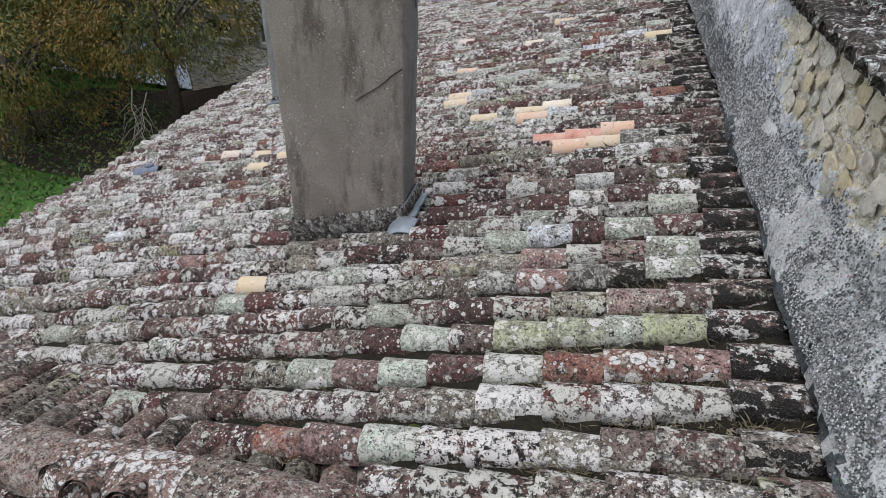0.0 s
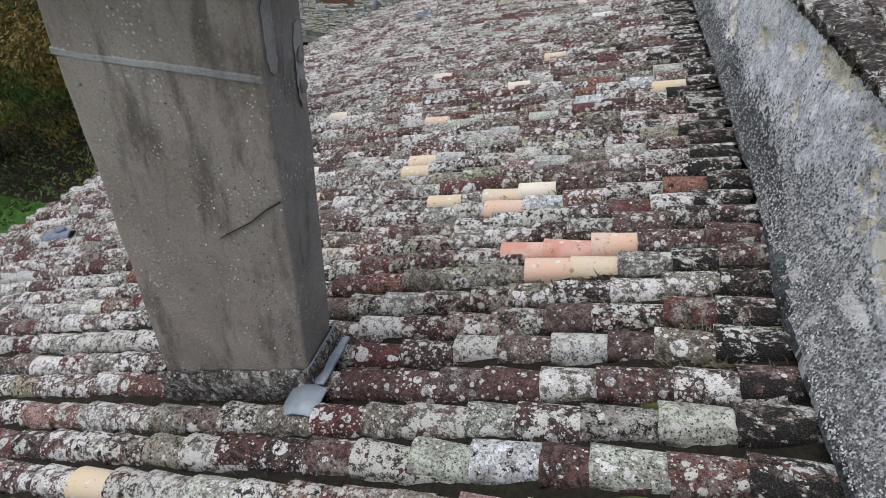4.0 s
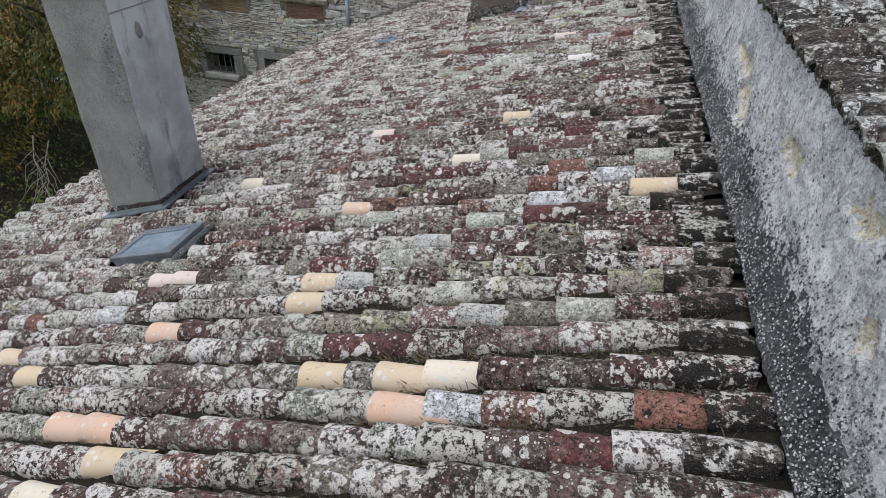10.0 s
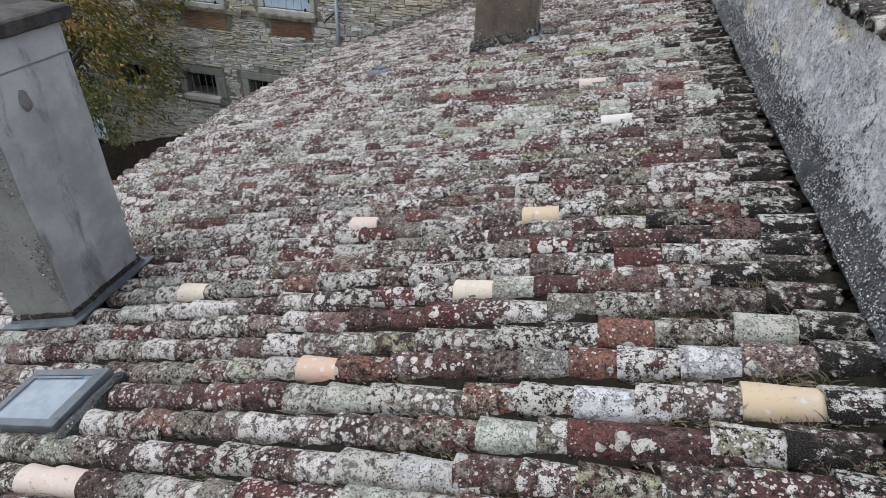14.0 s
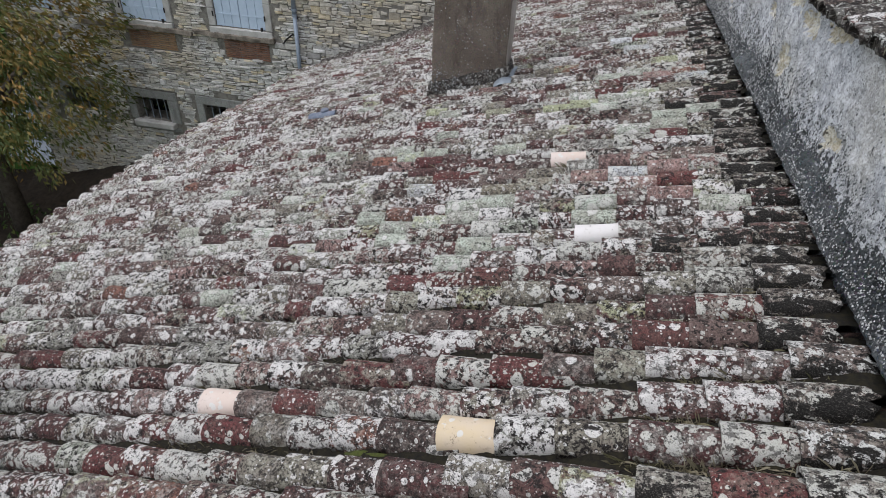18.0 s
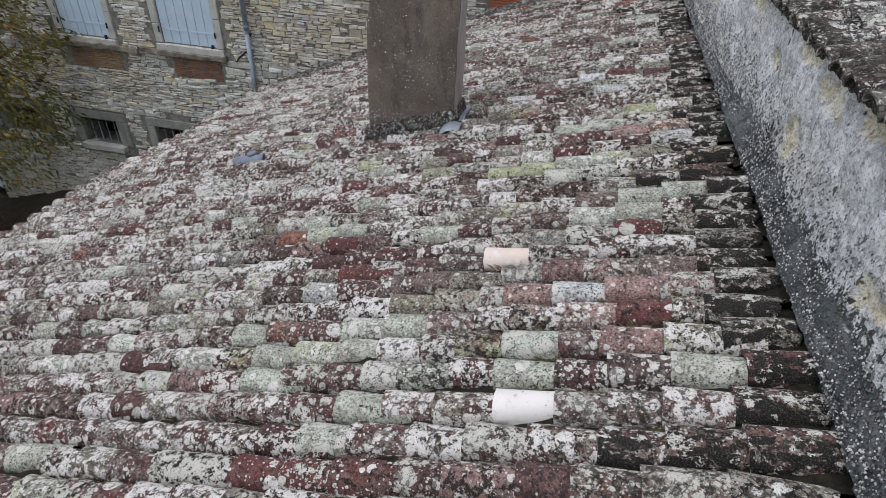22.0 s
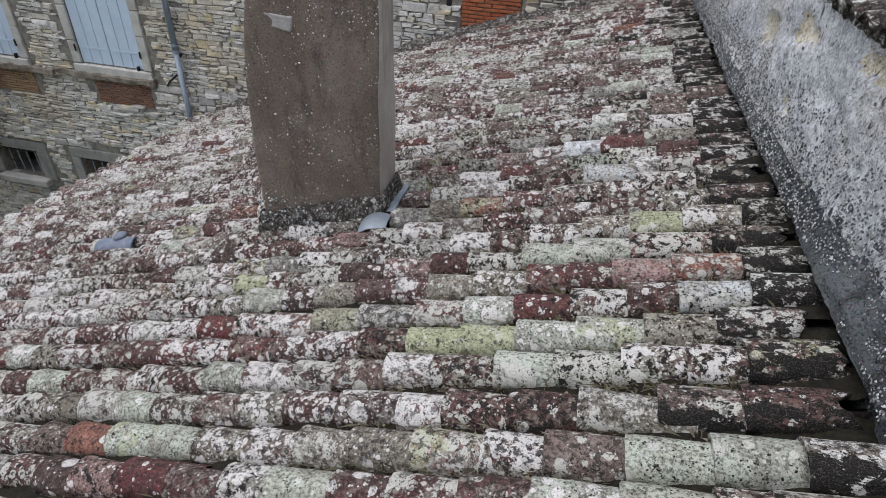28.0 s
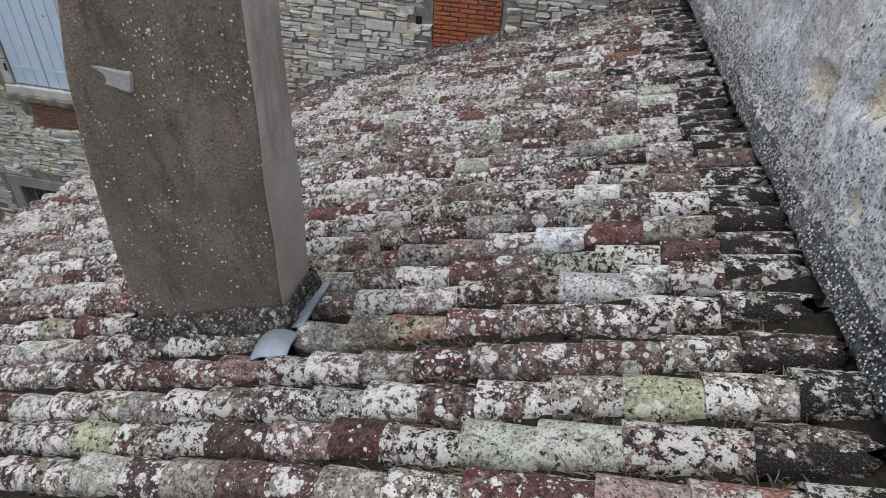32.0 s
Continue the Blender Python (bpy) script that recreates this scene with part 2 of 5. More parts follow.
def render_material(name, base, light, dark, pebble=60, stain=0.5, flecks=0.6, bump=0.8, grain=0.5):
    """Rough lime coat: pebbles in it, grey weathering, dark stains and pale flecks."""
    n = Nodes(name)
    v = n.position()
    broad = n.noise(v, 1.9, 6, 0.65)
    color = n.mix(n.step(broad, 0.36, 0.64), base, light)
    run = n.noise(n.stretch(v, (1.6, 1.6, 0.45)), 3.1, 6, 0.7)
    color = n.mix(n.step(run, 0.5, 0.66, 0, stain), color, dark)
    d, c = n.cells(n.warp(v, 35, 0.015), pebble, True)
    shade = n.math("MULTIPLY", n.step(d, 0.55, 0.15), n.step(n.noise(v, 6, 4), 0.35, 0.6, 0.25, 1.0))
    color = n.mix(n.math("MULTIPLY", shade, grain), color, n.mix(0.35, light, c, "OVERLAY"))
    color = n.mix(n.step(n.noise(v, 95, 6, 0.75), 0.5, 0.62, 0, grain), color, dark)
    chips = n.math("MULTIPLY", n.step(n.cells(n.warp(v, 80, 0.008), pebble * 0.8), 0.24, 0.17), n.step(n.noise(v, 4.5, 4, 0.7), 0.5, 0.6, 0, flecks))
    color = n.mix(chips, color, (0.62, 0.62, 0.6))
    height = n.math("ADD", n.math("MULTIPLY", shade, 0.6), n.noise(v, 70, 5, 0.75))
    return n.finish(color, 0.95, height, bump, 0.012, specular=0.15)


def wall_material(name, base, light, dark):
    """Weathered roughcast: crumbs of white lime and grey lichen, pits, dark runs and ochre stains, all grainy."""
    n = Nodes(name)
    v = n.position()
    w = n.warp(v, 9, 0.07)
    color = n.mix(n.step(n.noise(w, 7, 7, 0.75), 0.44, 0.58), base, light)
    color = n.mix(n.step(n.noise(n.warp(v, 20, 0.03), 23, 6, 0.78), 0.51, 0.56, 0, 0.7), color, n.mix(0.6, base, dark))
    color = n.mix(n.step(n.noise(v, 1.1, 5, 0.65), 0.5, 0.66, 0, 0.4), color, (0.44, 0.41, 0.33))
    flakes = n.step(n.noise(n.warp(v, 30, 0.02), 42, 5, 0.72), 0.545, 0.57, 0, 0.75)
    color = n.mix(flakes, color, (0.72, 0.73, 0.75))
    grit = n.noise(v, 105, 4, 0.8)
    color = n.mix(n.step(grit, 0.52, 0.6, 0, 0.8), color, n.mix(0.72, color, dark))
    color = n.mix(n.step(grit, 0.44, 0.37, 0, 0.6), color, (0.66, 0.67, 0.68))
    pits = n.math("MULTIPLY", n.step(n.cells(n.warp(v, 30, 0.02), 26), 0.22, 0.12), n.step(n.noise(v, 4, 4), 0.48, 0.58))
    color = n.mix(pits, color, dark)
    slits = n.math("MULTIPLY", n.step(n.noise(n.stretch(n.warp(v, 8, 0.05), (1, 1, 0.4)), 26, 3, 0.6), 0.665, 0.69), n.step(n.noise(v, 2.3, 3), 0.42, 0.52, 0, 0.9))
    color = n.mix(slits, color, n.mix(0.5, dark, (0.02, 0.02, 0.02)))
    pits = n.math("MAXIMUM", pits, slits)
    height = n.math("SUBTRACT", n.math("ADD", n.noise(v, 55, 6, 0.8), n.noise(v, 17, 4, 0.7)), pits)
    return n.finish(color, 0.95, height, 0.9, 0.009, specular=0.12)


def plain(name, colour, other=None, scale=20, roughness=0.7, metallic=0.0, bump=0.15, specular=0.3):
    n = Nodes(name)
    v = n.position()
    other = other or tuple(c * 0.7 for c in colour)
    color = n.mix(n.step(n.noise(v, scale, 5, 0.65), 0.35, 0.7), colour, other)
    color = n.mix(n.step(n.noise(v, scale * 6, 4), 0.5, 0.75, 0, 0.4), color, other)
    return n.finish(color, roughness, n.noise(v, scale * 4, 4), bump, 0.004, metallic, specular)


M_TILE = tile_material("weathered_clay_tile")
M_TILE_DARK = tile_material("grimy_clay_tile", lichen=-0.2, grime=0.02)
M_TILE_PALE = tile_material("lichen_crusted_clay_tile", lichen=0.42)
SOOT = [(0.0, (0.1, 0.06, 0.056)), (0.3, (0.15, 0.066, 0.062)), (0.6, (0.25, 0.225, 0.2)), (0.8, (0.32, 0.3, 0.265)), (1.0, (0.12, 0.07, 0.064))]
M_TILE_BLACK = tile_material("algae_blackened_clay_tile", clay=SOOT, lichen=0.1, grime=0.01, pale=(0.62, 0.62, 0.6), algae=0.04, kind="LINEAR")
M_TILE_SOOT = tile_material("grey_lichened_sooty_tile", clay=[(0.0, (0.09, 0.085, 0.078)), (0.5, (0.14, 0.13, 0.118)), (1.0, (0.1, 0.07, 0.064))], lichen=0.08, grime=0.05, pale=(0.6, 0.62, 0.6), kind="LINEAR")
M_TILE_OLD = tile_material("dull_ridge_tile", clay=[(0.0, (0.27, 0.18, 0.155)), (0.35, (0.3, 0.21, 0.18)), (0.6, (0.16, 0.09, 0.08)), (0.8, (0.24, 0.2, 0.17))], lichen=-0.3, grime=0.0)
M_TILE_DULL = tile_material("grimy_valley_tile", clay=[(0.0, (0.2, 0.185, 0.15)), (0.4, (0.15, 0.1, 0.088)), (0.7, (0.22, 0.19, 0.165))], lichen=-0.45, grime=0.025, haze=0.7)
# channel clay set near-black: the shade of the gaps is in its colour
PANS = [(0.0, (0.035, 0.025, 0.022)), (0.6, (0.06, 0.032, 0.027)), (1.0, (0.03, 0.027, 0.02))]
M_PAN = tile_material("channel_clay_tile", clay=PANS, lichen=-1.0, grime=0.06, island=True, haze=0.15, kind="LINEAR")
GREEN = [(0.0, (0.44, 0.475, 0.4)), (0.5, (0.5, 0.55, 0.475)), (1.0, (0.42, 0.45, 0.375))]
M_GREEN = tile_material("green_lichen_clay_tile", clay=GREEN, lichen=-0.25, grime=-0.06, kind="LINEAR")
LIME = [(0.0, (0.38, 0.4, 0.29)), (0.5, (0.43, 0.46, 0.33)), (1.0, (0.35, 0.34, 0.26))]
M_LIME = tile_material("yellow_green_lichen_tile", clay=LIME, lichen=-0.35, grime=-0.04, lime=0.8, kind="LINEAR")
OLIVE = [(0.0, (0.3, 0.28, 0.21)), (0.6, (0.26, 0.245, 0.2)), (1.0, (0.34, 0.31, 0.25))]
M_OLIVE_TILE = tile_material("olive_grey_clay_tile", clay=OLIVE, lichen=-0.2, grime=-0.02, kind="LINEAR")
PINK = [(0.0, (0.38, 0.24, 0.22)), (0.6, (0.34, 0.22, 0.2)), (1.0, (0.44, 0.31, 0.29))]
M_PINK = tile_material("pinkish_clay_tile", clay=PINK, lichen=-0.15, grime=-0.04, kind="LINEAR")
BLUISH = [(0.0, (0.52, 0.55, 0.57)), (1.0, (0.6, 0.62, 0.62))]
M_BLUISH = tile_material("blue_white_lichen_tile", clay=BLUISH, lichen=0.1, grime=-0.05, pale=(0.68, 0.7, 0.73), kind="LINEAR")
OX = [(0.0, (0.12, 0.036, 0.037)), (0.6, (0.15, 0.047, 0.045)), (1.0, (0.13, 0.055, 0.05))]
M_OX = tile_material("oxblood_clay_tile", clay=OX, lichen=-0.08, grime=-0.02, kind="LINEAR")
RUST = [(0.0, (0.27, 0.12, 0.088)), (0.6, (0.32, 0.15, 0.11)), (1.0, (0.24, 0.11, 0.085))]
M_RUST = tile_material("rusty_clay_tile", clay=RUST, lichen=-0.3, grime=-0.02, kind="LINEAR")
M_CORAL = fresh_tile("coral_clay_tile", (0.5, 0.25, 0.19), (0.58, 0.4, 0.33))
M_BLUSH = fresh_tile("blush_clay_tile", (0.59, 0.49, 0.43), (0.6, 0.52, 0.48))
M_PEACH = fresh_tile("peach_clay_tile", (0.6, 0.405, 0.3), (0.55, 0.43, 0.35))
M_YELLOW = fresh_tile("straw_clay_tile", (0.56, 0.455, 0.31), (0.55, 0.46, 0.36))
M_CREAM = fresh_tile("cream_clay_tile", (0.66, 0.59, 0.49), (0.58, 0.52, 0.43))
M_WHITE = fresh_tile("chalk_white_tile", (0.66, 0.63, 0.63), (0.6, 0.58, 0.56))
M_WALL = wall_material("grey_roughcast", (0.45, 0.465, 0.5), (0.68, 0.695, 0.725), (0.09, 0.09, 0.095))
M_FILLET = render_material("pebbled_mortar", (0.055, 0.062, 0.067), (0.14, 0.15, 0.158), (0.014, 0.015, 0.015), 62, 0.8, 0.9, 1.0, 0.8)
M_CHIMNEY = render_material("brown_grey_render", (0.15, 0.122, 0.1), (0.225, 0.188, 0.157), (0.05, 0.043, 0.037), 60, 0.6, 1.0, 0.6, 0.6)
M_PEBBLED = render_material("pale_pebbled_mortar", (0.36, 0.36, 0.36), (0.62, 0.625, 0.63), (0.08, 0.08, 0.08), 62, 0.5, 0.9, 1.0, 0.7)
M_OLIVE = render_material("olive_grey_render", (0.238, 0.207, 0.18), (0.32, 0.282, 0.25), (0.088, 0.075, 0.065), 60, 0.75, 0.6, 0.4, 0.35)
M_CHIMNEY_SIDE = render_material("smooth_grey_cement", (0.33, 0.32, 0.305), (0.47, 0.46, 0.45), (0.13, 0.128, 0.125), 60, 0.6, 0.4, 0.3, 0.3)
M_CEMENT_DARK = render_material("dark_grey_cement", (0.2, 0.19, 0.18), (0.28, 0.27, 0.26), (0.08, 0.075, 0.07), 60, 0.75, 0.6, 0.4, 0.35)
M_SMEAR = render_material("blue_grey_cement", (0.25, 0.25, 0.245), (0.35, 0.35, 0.345), (0.11, 0.11, 0.11), 60, 0.5, 0.3, 0.3, 0.25)
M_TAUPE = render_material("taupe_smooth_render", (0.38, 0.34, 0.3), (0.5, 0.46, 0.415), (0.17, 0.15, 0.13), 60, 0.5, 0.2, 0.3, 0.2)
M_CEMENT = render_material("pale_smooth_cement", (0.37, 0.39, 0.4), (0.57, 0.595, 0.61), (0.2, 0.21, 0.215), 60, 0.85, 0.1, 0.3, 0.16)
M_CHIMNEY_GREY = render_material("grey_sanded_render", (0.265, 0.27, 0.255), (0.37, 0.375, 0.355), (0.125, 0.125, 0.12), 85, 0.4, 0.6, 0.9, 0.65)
M_BASE = tile_material("lichened_mortar", clay=[(0.0, (0.1, 0.09, 0.08)), (1.0, (0.11, 0.1, 0.09))], lichen=-0.15, grime=0.05, pale=(0.5, 0.5, 0.47))
M_SOOTY = plain("sooty_concrete", (0.045, 0.043, 0.042), (0.1, 0.095, 0.09), 9, 0.95, bump=0.6)
PEBBLES = Nodes("lime_pebbles")
M_PEBBLE = PEBBLES.finish(PEBBLES.mix(PEBBLES.step(PEBBLES.noise(PEBBLES.position(), 300, 2), 0.4, 0.7, 0, 0.4), PEBBLES.ramp(PEBBLES.island(), [(0.0, (0.05, 0.052, 0.055)), (0.5, (0.17, 0.175, 0.18)), (0.8, (0.45, 0.455, 0.46)), (1.0, (0.76, 0.77, 0.78))]), (0.12, 0.12, 0.12)), 0.95, specular=0.15)
M_LEAD = plain("weathered_lead", (0.29, 0.33, 0.37), (0.2, 0.23, 0.265), 9, 0.55, 0.3)
M_ZINC = plain("dull_zinc", (0.2, 0.23, 0.26), (0.13, 0.15, 0.17), 7, 0.45, 0.4)
RUBBLE = [(0.0, (0.4, 0.39, 0.37)), (0.15, (0.72, 0.71, 0.68)), (0.4, (0.6, 0.58, 0.53)), (0.6, (0.8, 0.79, 0.765)), (0.75, (0.5, 0.49, 0.46)), (0.9, (0.76, 0.72, 0.62)), (1.0, (0.68, 0.58, 0.4))]
M_STONE = stone_material("limestone_rubble", RUBBLE)
M_STONE_ONE = stone_material("limestone_block", RUBBLE, island=False)
M_OCHRE = stone_material("ochre_limestone", [(0.0, (0.56, 0.48, 0.32)), (0.25, (0.64, 0.61, 0.54)), (0.5, (0.5, 0.49, 0.46)), (0.75, (0.6, 0.53, 0.38)), (1.0, (0.7, 0.68, 0.62))], island=False)
M_BARE = wall_material("bare_ochre_rubble", (0.58, 0.52, 0.39), (0.74, 0.7, 0.59), (0.13, 0.11, 0.08))
M_MORTAR = plain("lime_mortar", (0.26, 0.245, 0.215), (0.14, 0.13, 0.115), 12, 0.95, bump=0.5)
M_DRESSED = plain("dressed_limestone", (0.5, 0.49, 0.465), (0.36, 0.35, 0.325), 5, 0.9, bump=0.3)
M_LEDGE = plain("stained_limestone", (0.25, 0.22, 0.18), (0.1, 0.085, 0.07), 6, 0.95, bump=0.6)
M_BRICK = stone_material("red_brick", [(0.0, (0.38, 0.1, 0.045)), (0.5, (0.45, 0.14, 0.06)), (1.0, (0.34, 0.11, 0.06))], island=False)
M_OLDBRICK = stone_material("old_brown_brick", [(0.0, (0.22, 0.1, 0.065)), (0.5, (0.28, 0.15, 0.1)), (1.0, (0.17, 0.09, 0.065))], island=False)
M_SHUTTER = plain("pale_blue_paint", (0.5, 0.6, 0.72), (0.44, 0.54, 0.66), 4, 0.6)
M_IRON = plain("dark_iron", (0.03, 0.03, 0.032), (0.05, 0.04, 0.035), 20, 0.6, 0.5)
# near-black colour in place of the shade inside openings
M_DARK = plain("interior_shade", (0.012, 0.012, 0.012), (0.02, 0.02, 0.02), 6, 0.9)
M_PIPE = plain("grey_blue_zinc_pipe", (0.3, 0.35, 0.42), (0.24, 0.29, 0.35), 6, 0.5, 0.2)
M_GRASS = plain("grass", (0.06, 0.15, 0.022), (0.03, 0.08, 0.014), 3, 0.95, bump=0.8)
# brown soil darkened in colour for the shade under trees and eave
M_SOIL = plain("shade_darkened_soil", (0.035, 0.026, 0.018), (0.016, 0.013, 0.01), 8, 0.98, bump=0.9)
M_MOSS = plain("moss", (0.07, 0.085, 0.02), (0.035, 0.04, 0.015), 40, 0.98, bump=0.8)
M_BARK = plain("bark", (0.09, 0.075, 0.06), (0.05, 0.04, 0.033), 12, 0.95, bump=0.8)
M_TWIG = plain("bare_twig", (0.3, 0.28, 0.24), (0.2, 0.18, 0.15), 12, 0.9)
# gravel coloured pale blue to carry the light of the sky
M_YARD = plain("sky_blue_gravel", (0.42, 0.47, 0.54), (0.3, 0.34, 0.4), 3, 0.8)
M_POT = plain("stained_terracotta", (0.24, 0.13, 0.12), (0.3, 0.24, 0.26), 9, 0.85)
M_CAP = tile_material("mossy_concrete", clay=[(0.0, (0.2, 0.19, 0.17)), (1.0, (0.24, 0.23, 0.2))], lichen=0.1, grime=0.03)
# the blue mottling paints the sky's reflection into the pane
M_GLASS = plain("sky_tinted_glass", (0.16, 0.22, 0.28), (0.24, 0.3, 0.36), 8, 0.06, 0.0, 0.03, 0.9)
M_BLUE = plain("blue_grey_glaze", (0.13, 0.155, 0.21), (0.2, 0.22, 0.26), 18, 0.85, specular=0.15)
M_ORANGE = plain("orange_lichen", (0.45, 0.2, 0.03), (0.35, 0.25, 0.08), 40, 0.95, bump=0.8)
# near-black colour that stands in for shade in the gaps under tiles
M_GAP_SHADE = plain("black_gap_shade", (0.008, 0.007, 0.006), (0.022, 0.019, 0.01), 45, 0.98, bump=1.0)
M_BLACK_MOSS = plain("black_moss", (0.012, 0.012, 0.009), (0.035, 0.037, 0.02), 90, 0.98, bump=0.8, specular=0.1)
M_CRACK = plain("dark_crack", (0.03, 0.027, 0.025), (0.05, 0.045, 0.04), 40, 0.95)


def leaf_material(name, stops):
    n = Nodes(name)
    r = n.island()
    color = n.ramp(n.math("ADD", n.math("MULTIPLY", r, 0.5), n.math("MULTIPLY", n.step(n.noise(n.position(), 0.55, 3), 0.35, 0.65), 0.5)), stops)
    n.bsdf.inputs["Subsurface Weight"].default_value = 0.0
    return n.finish(color, 0.6, specular=0.3)


M_LEAF = leaf_material("autumn_leaves", [(0.0, (0.035, 0.055, 0.016)), (0.3, (0.07, 0.09, 0.022)), (0.55, (0.13, 0.11, 0.026)), (0.8, (0.2, 0.13, 0.032)), (1.0, (0.26, 0.12, 0.032))])
M_LEAF_GREEN = leaf_material("green_leaves", [(0.0, (0.03, 0.06, 0.016)), (0.5, (0.06, 0.11, 0.028)), (0.8, (0.12, 0.15, 0.035)), (1.0, (0.18, 0.16, 0.04))])

# ---- the plan ----
SLOPE, RISE, ROOF0 = 0.3515, 0.0071, 2.0154
TILT = math.atan(SLOPE)
WALL_X, FACADE_Y, GROUND = 1.87, 17.98, -4.0


def roof_z(x, y):
    """The tiled slope; its far lower corner has sagged."""
    a, b = min(max((y - 12.5) / 5, 0), 1), min(max((-x - 0.8) / 4, 0), 1)
    return ROOF0 + SLOPE * x + RISE * y - 0.24 * a * a * (3 - 2 * a) * b * b * (3 - 2 * b)


def eave_x(y):
    return float(np.interp(y, [0, 5, 8, 13, 18], [-5.35, -5.25, -5.15, -5.08, -5.1]))


# ---- ground and large forms ----
gx, gy = np.meshgrid(np.linspace(-1, 1, 61), np.linspace(-1, 1, 61))
gx, gy = np.sign(gx) * np.abs(gx) ** 3 * 900 - 10, np.sign(gy) * np.abs(gy) ** 3 * 900 + 12
verts = [(x, y, GROUND + 0.12 * noise.noise(Vector((x * 0.3, y * 0.3, 0)))) for x, y in zip(gx.ravel(), gy.ravel())]
faces = [(j * 61 + i, j * 61 + i + 1, (j + 1) * 61 + i + 1, (j + 1) * 61 + i) for j in range(60) for i in range(60)]
ground = tagged(link_mesh("ground", verts, faces, M_GRASS, smooth=True), "rough mown grass garden below the house", "ground", kind="structure")

# the house body under the roof
bm = bmesh.new()
low, high = -4.85, WALL_X
pts = [(low, 0.3, GROUND - 0.2), (high, 0.3, GROUND - 0.2), (high, 0.3, roof_z(high, 0) - 0.5), (low, 0.3, roof_z(low, 0) - 0.5)]
a = [bm.verts.new(p) for p in pts]
b = [bm.verts.new((p[0], FACADE_Y - 0.2, p[2])) for p in pts]
bm.faces.new(a)
bm.faces.new(b[::-1])
for i in range(4):
    bm.faces.new((a[i], b[i], b[(i + 1) % 4], a[(i + 1) % 4]))
bmesh.ops.recalc_face_normals(bm, faces=bm.faces)
house = tagged(part("wall_west", bm, M_STONE), "rubble stone house wall under the tiled roof", "wall", kind="structure")

# ---- the high wall along the roof's upper edge ----
ny, nz = 1700, 64
Y0, Y1 = 0.2, FACADE_Y + 0.05


def wall_x(y):
    return 1.838 + 0.0052 * y


def wall_top(y):
    return float(np.interp(y, [0, 4, 6, 8.3, 10.8, 13.2, 13.8, 18.3], [3.44, 3.46, 3.5, 3.55, 3.49, 3.52, 3.75, 3.9]))


# where the roughcast has fallen off: y, z, half length, half height
FALLEN = [(10.09, 3.02, 0.1, 0.07), (10.96, 3.36, 0.2, 0.07), (10.5, 3.41, 0.16, 0.05), (11.2, 3.1, 0.08, 0.1), (11.39, 3.44, 0.2, 0.06), (11.9, 3.25, 0.12, 0.05), (13.94, 3.21, 0.14, 0.09),
          (13.41, 3.31, 0.16, 0.07), (7.22, 3.04, 0.18, 0.1), (7.53, 3.17, 0.2, 0.07), (5.21, 3.09, 0.1, 0.06), (6.22, 3.17, 0.16, 0.08), (5.5, 3.32, 0.12, 0.05), (13.3, 3.0, 0.06, 0.05),
          (8.9, 3.4, 0.13, 0.05), (9.6, 3.44, 0.22, 0.05), (3.3, 3.25, 1.1, 0.24), (8.1, 3.46, 0.2, 0.04), (12.6, 3.4, 0.12, 0.06), (4.9, 3.38, 0.3, 0.07), (15.2, 3.4, 0.2, 0.08)]


def fallen(y, z):
    """How deep a place lies inside a fallen patch: above 0 is bare stone."""
    best = -1.0
    for a, b, h, k in FALLEN:
        if abs(y - a) < h * 1.6 and abs(z - b) < k * 1.8:
            best = max(best, 1 - math.hypot((y - a) / h, (z - b) / k))
    if best > -0.9:
        p = Vector((3, y, z))
        best += 0.55 * noise.noise(p * 7) + 0.4 * noise.noise(p * 17) + 0.25 * noise.noise(p * 41)
    return best


def wall_face(y, z):
    p = Vector((0, y, z))
    bare = fallen(y, z)
    d = 0.03 * noise.noise(p * 1.1) + 0.014 * noise.noise(p * 4.3) + 0.009 * noise.noise(p * 13) + 0.007 * noise.noise(p * 27) + 0.006 * noise.noise(p * 55)
    if bare > 0:
        d -= min(bare * 0.12, 0.022) - 0.012 * noise.noise(p * 21)
    return wall_x(y) - d, bare


verts, faces, worn = [], [], []
for j in range(nz + 1):
    for i in range(ny + 1):
        y = Y0 + (Y1 - Y0) * i / ny
        z = 2.2 + (wall_top(y) - 2.2) * j / nz
        x, bare = wall_face(y, z)
        verts.append((x, y, z))
        worn.append(bare > 0)
for j in range(nz):
    for i in range(ny):
        k = j * (ny + 1) + i
        faces.append((k + 1, k, k + ny + 1, k + ny + 2))
# its top slopes a little down behind, its back is plain
top, base = nz * (ny + 1), len(verts)
for i in range(ny + 1):
    y = Y0 + (Y1 - Y0) * i / ny
    verts.append((WALL_X + 0.5, y, wall_top(y) - (0.06 if y < 13.5 else 0.0)))
for i in range(ny):
    faces.append((top + i + 1, top + i, base + i, base + i + 1))
b = len(verts)
verts += [(WALL_X + 0.5, Y0, 2.2), (WALL_X + 0.5, Y1, 2.2)]
faces += [tuple([b, b + 1, *range(base + ny, base - 1, -1)]), tuple([b + 1, b, *range(0, ny + 1)])]
wall_east = tagged(link_mesh("wall_east", verts, faces, M_WALL, smooth=True), "grey roughcast rubble wall rising above the tiled roof", "wall", kind="structure")
wall_east.data.materials.append(M_BARE)
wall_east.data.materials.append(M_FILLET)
wall_east.data.materials.append(M_PEBBLED)
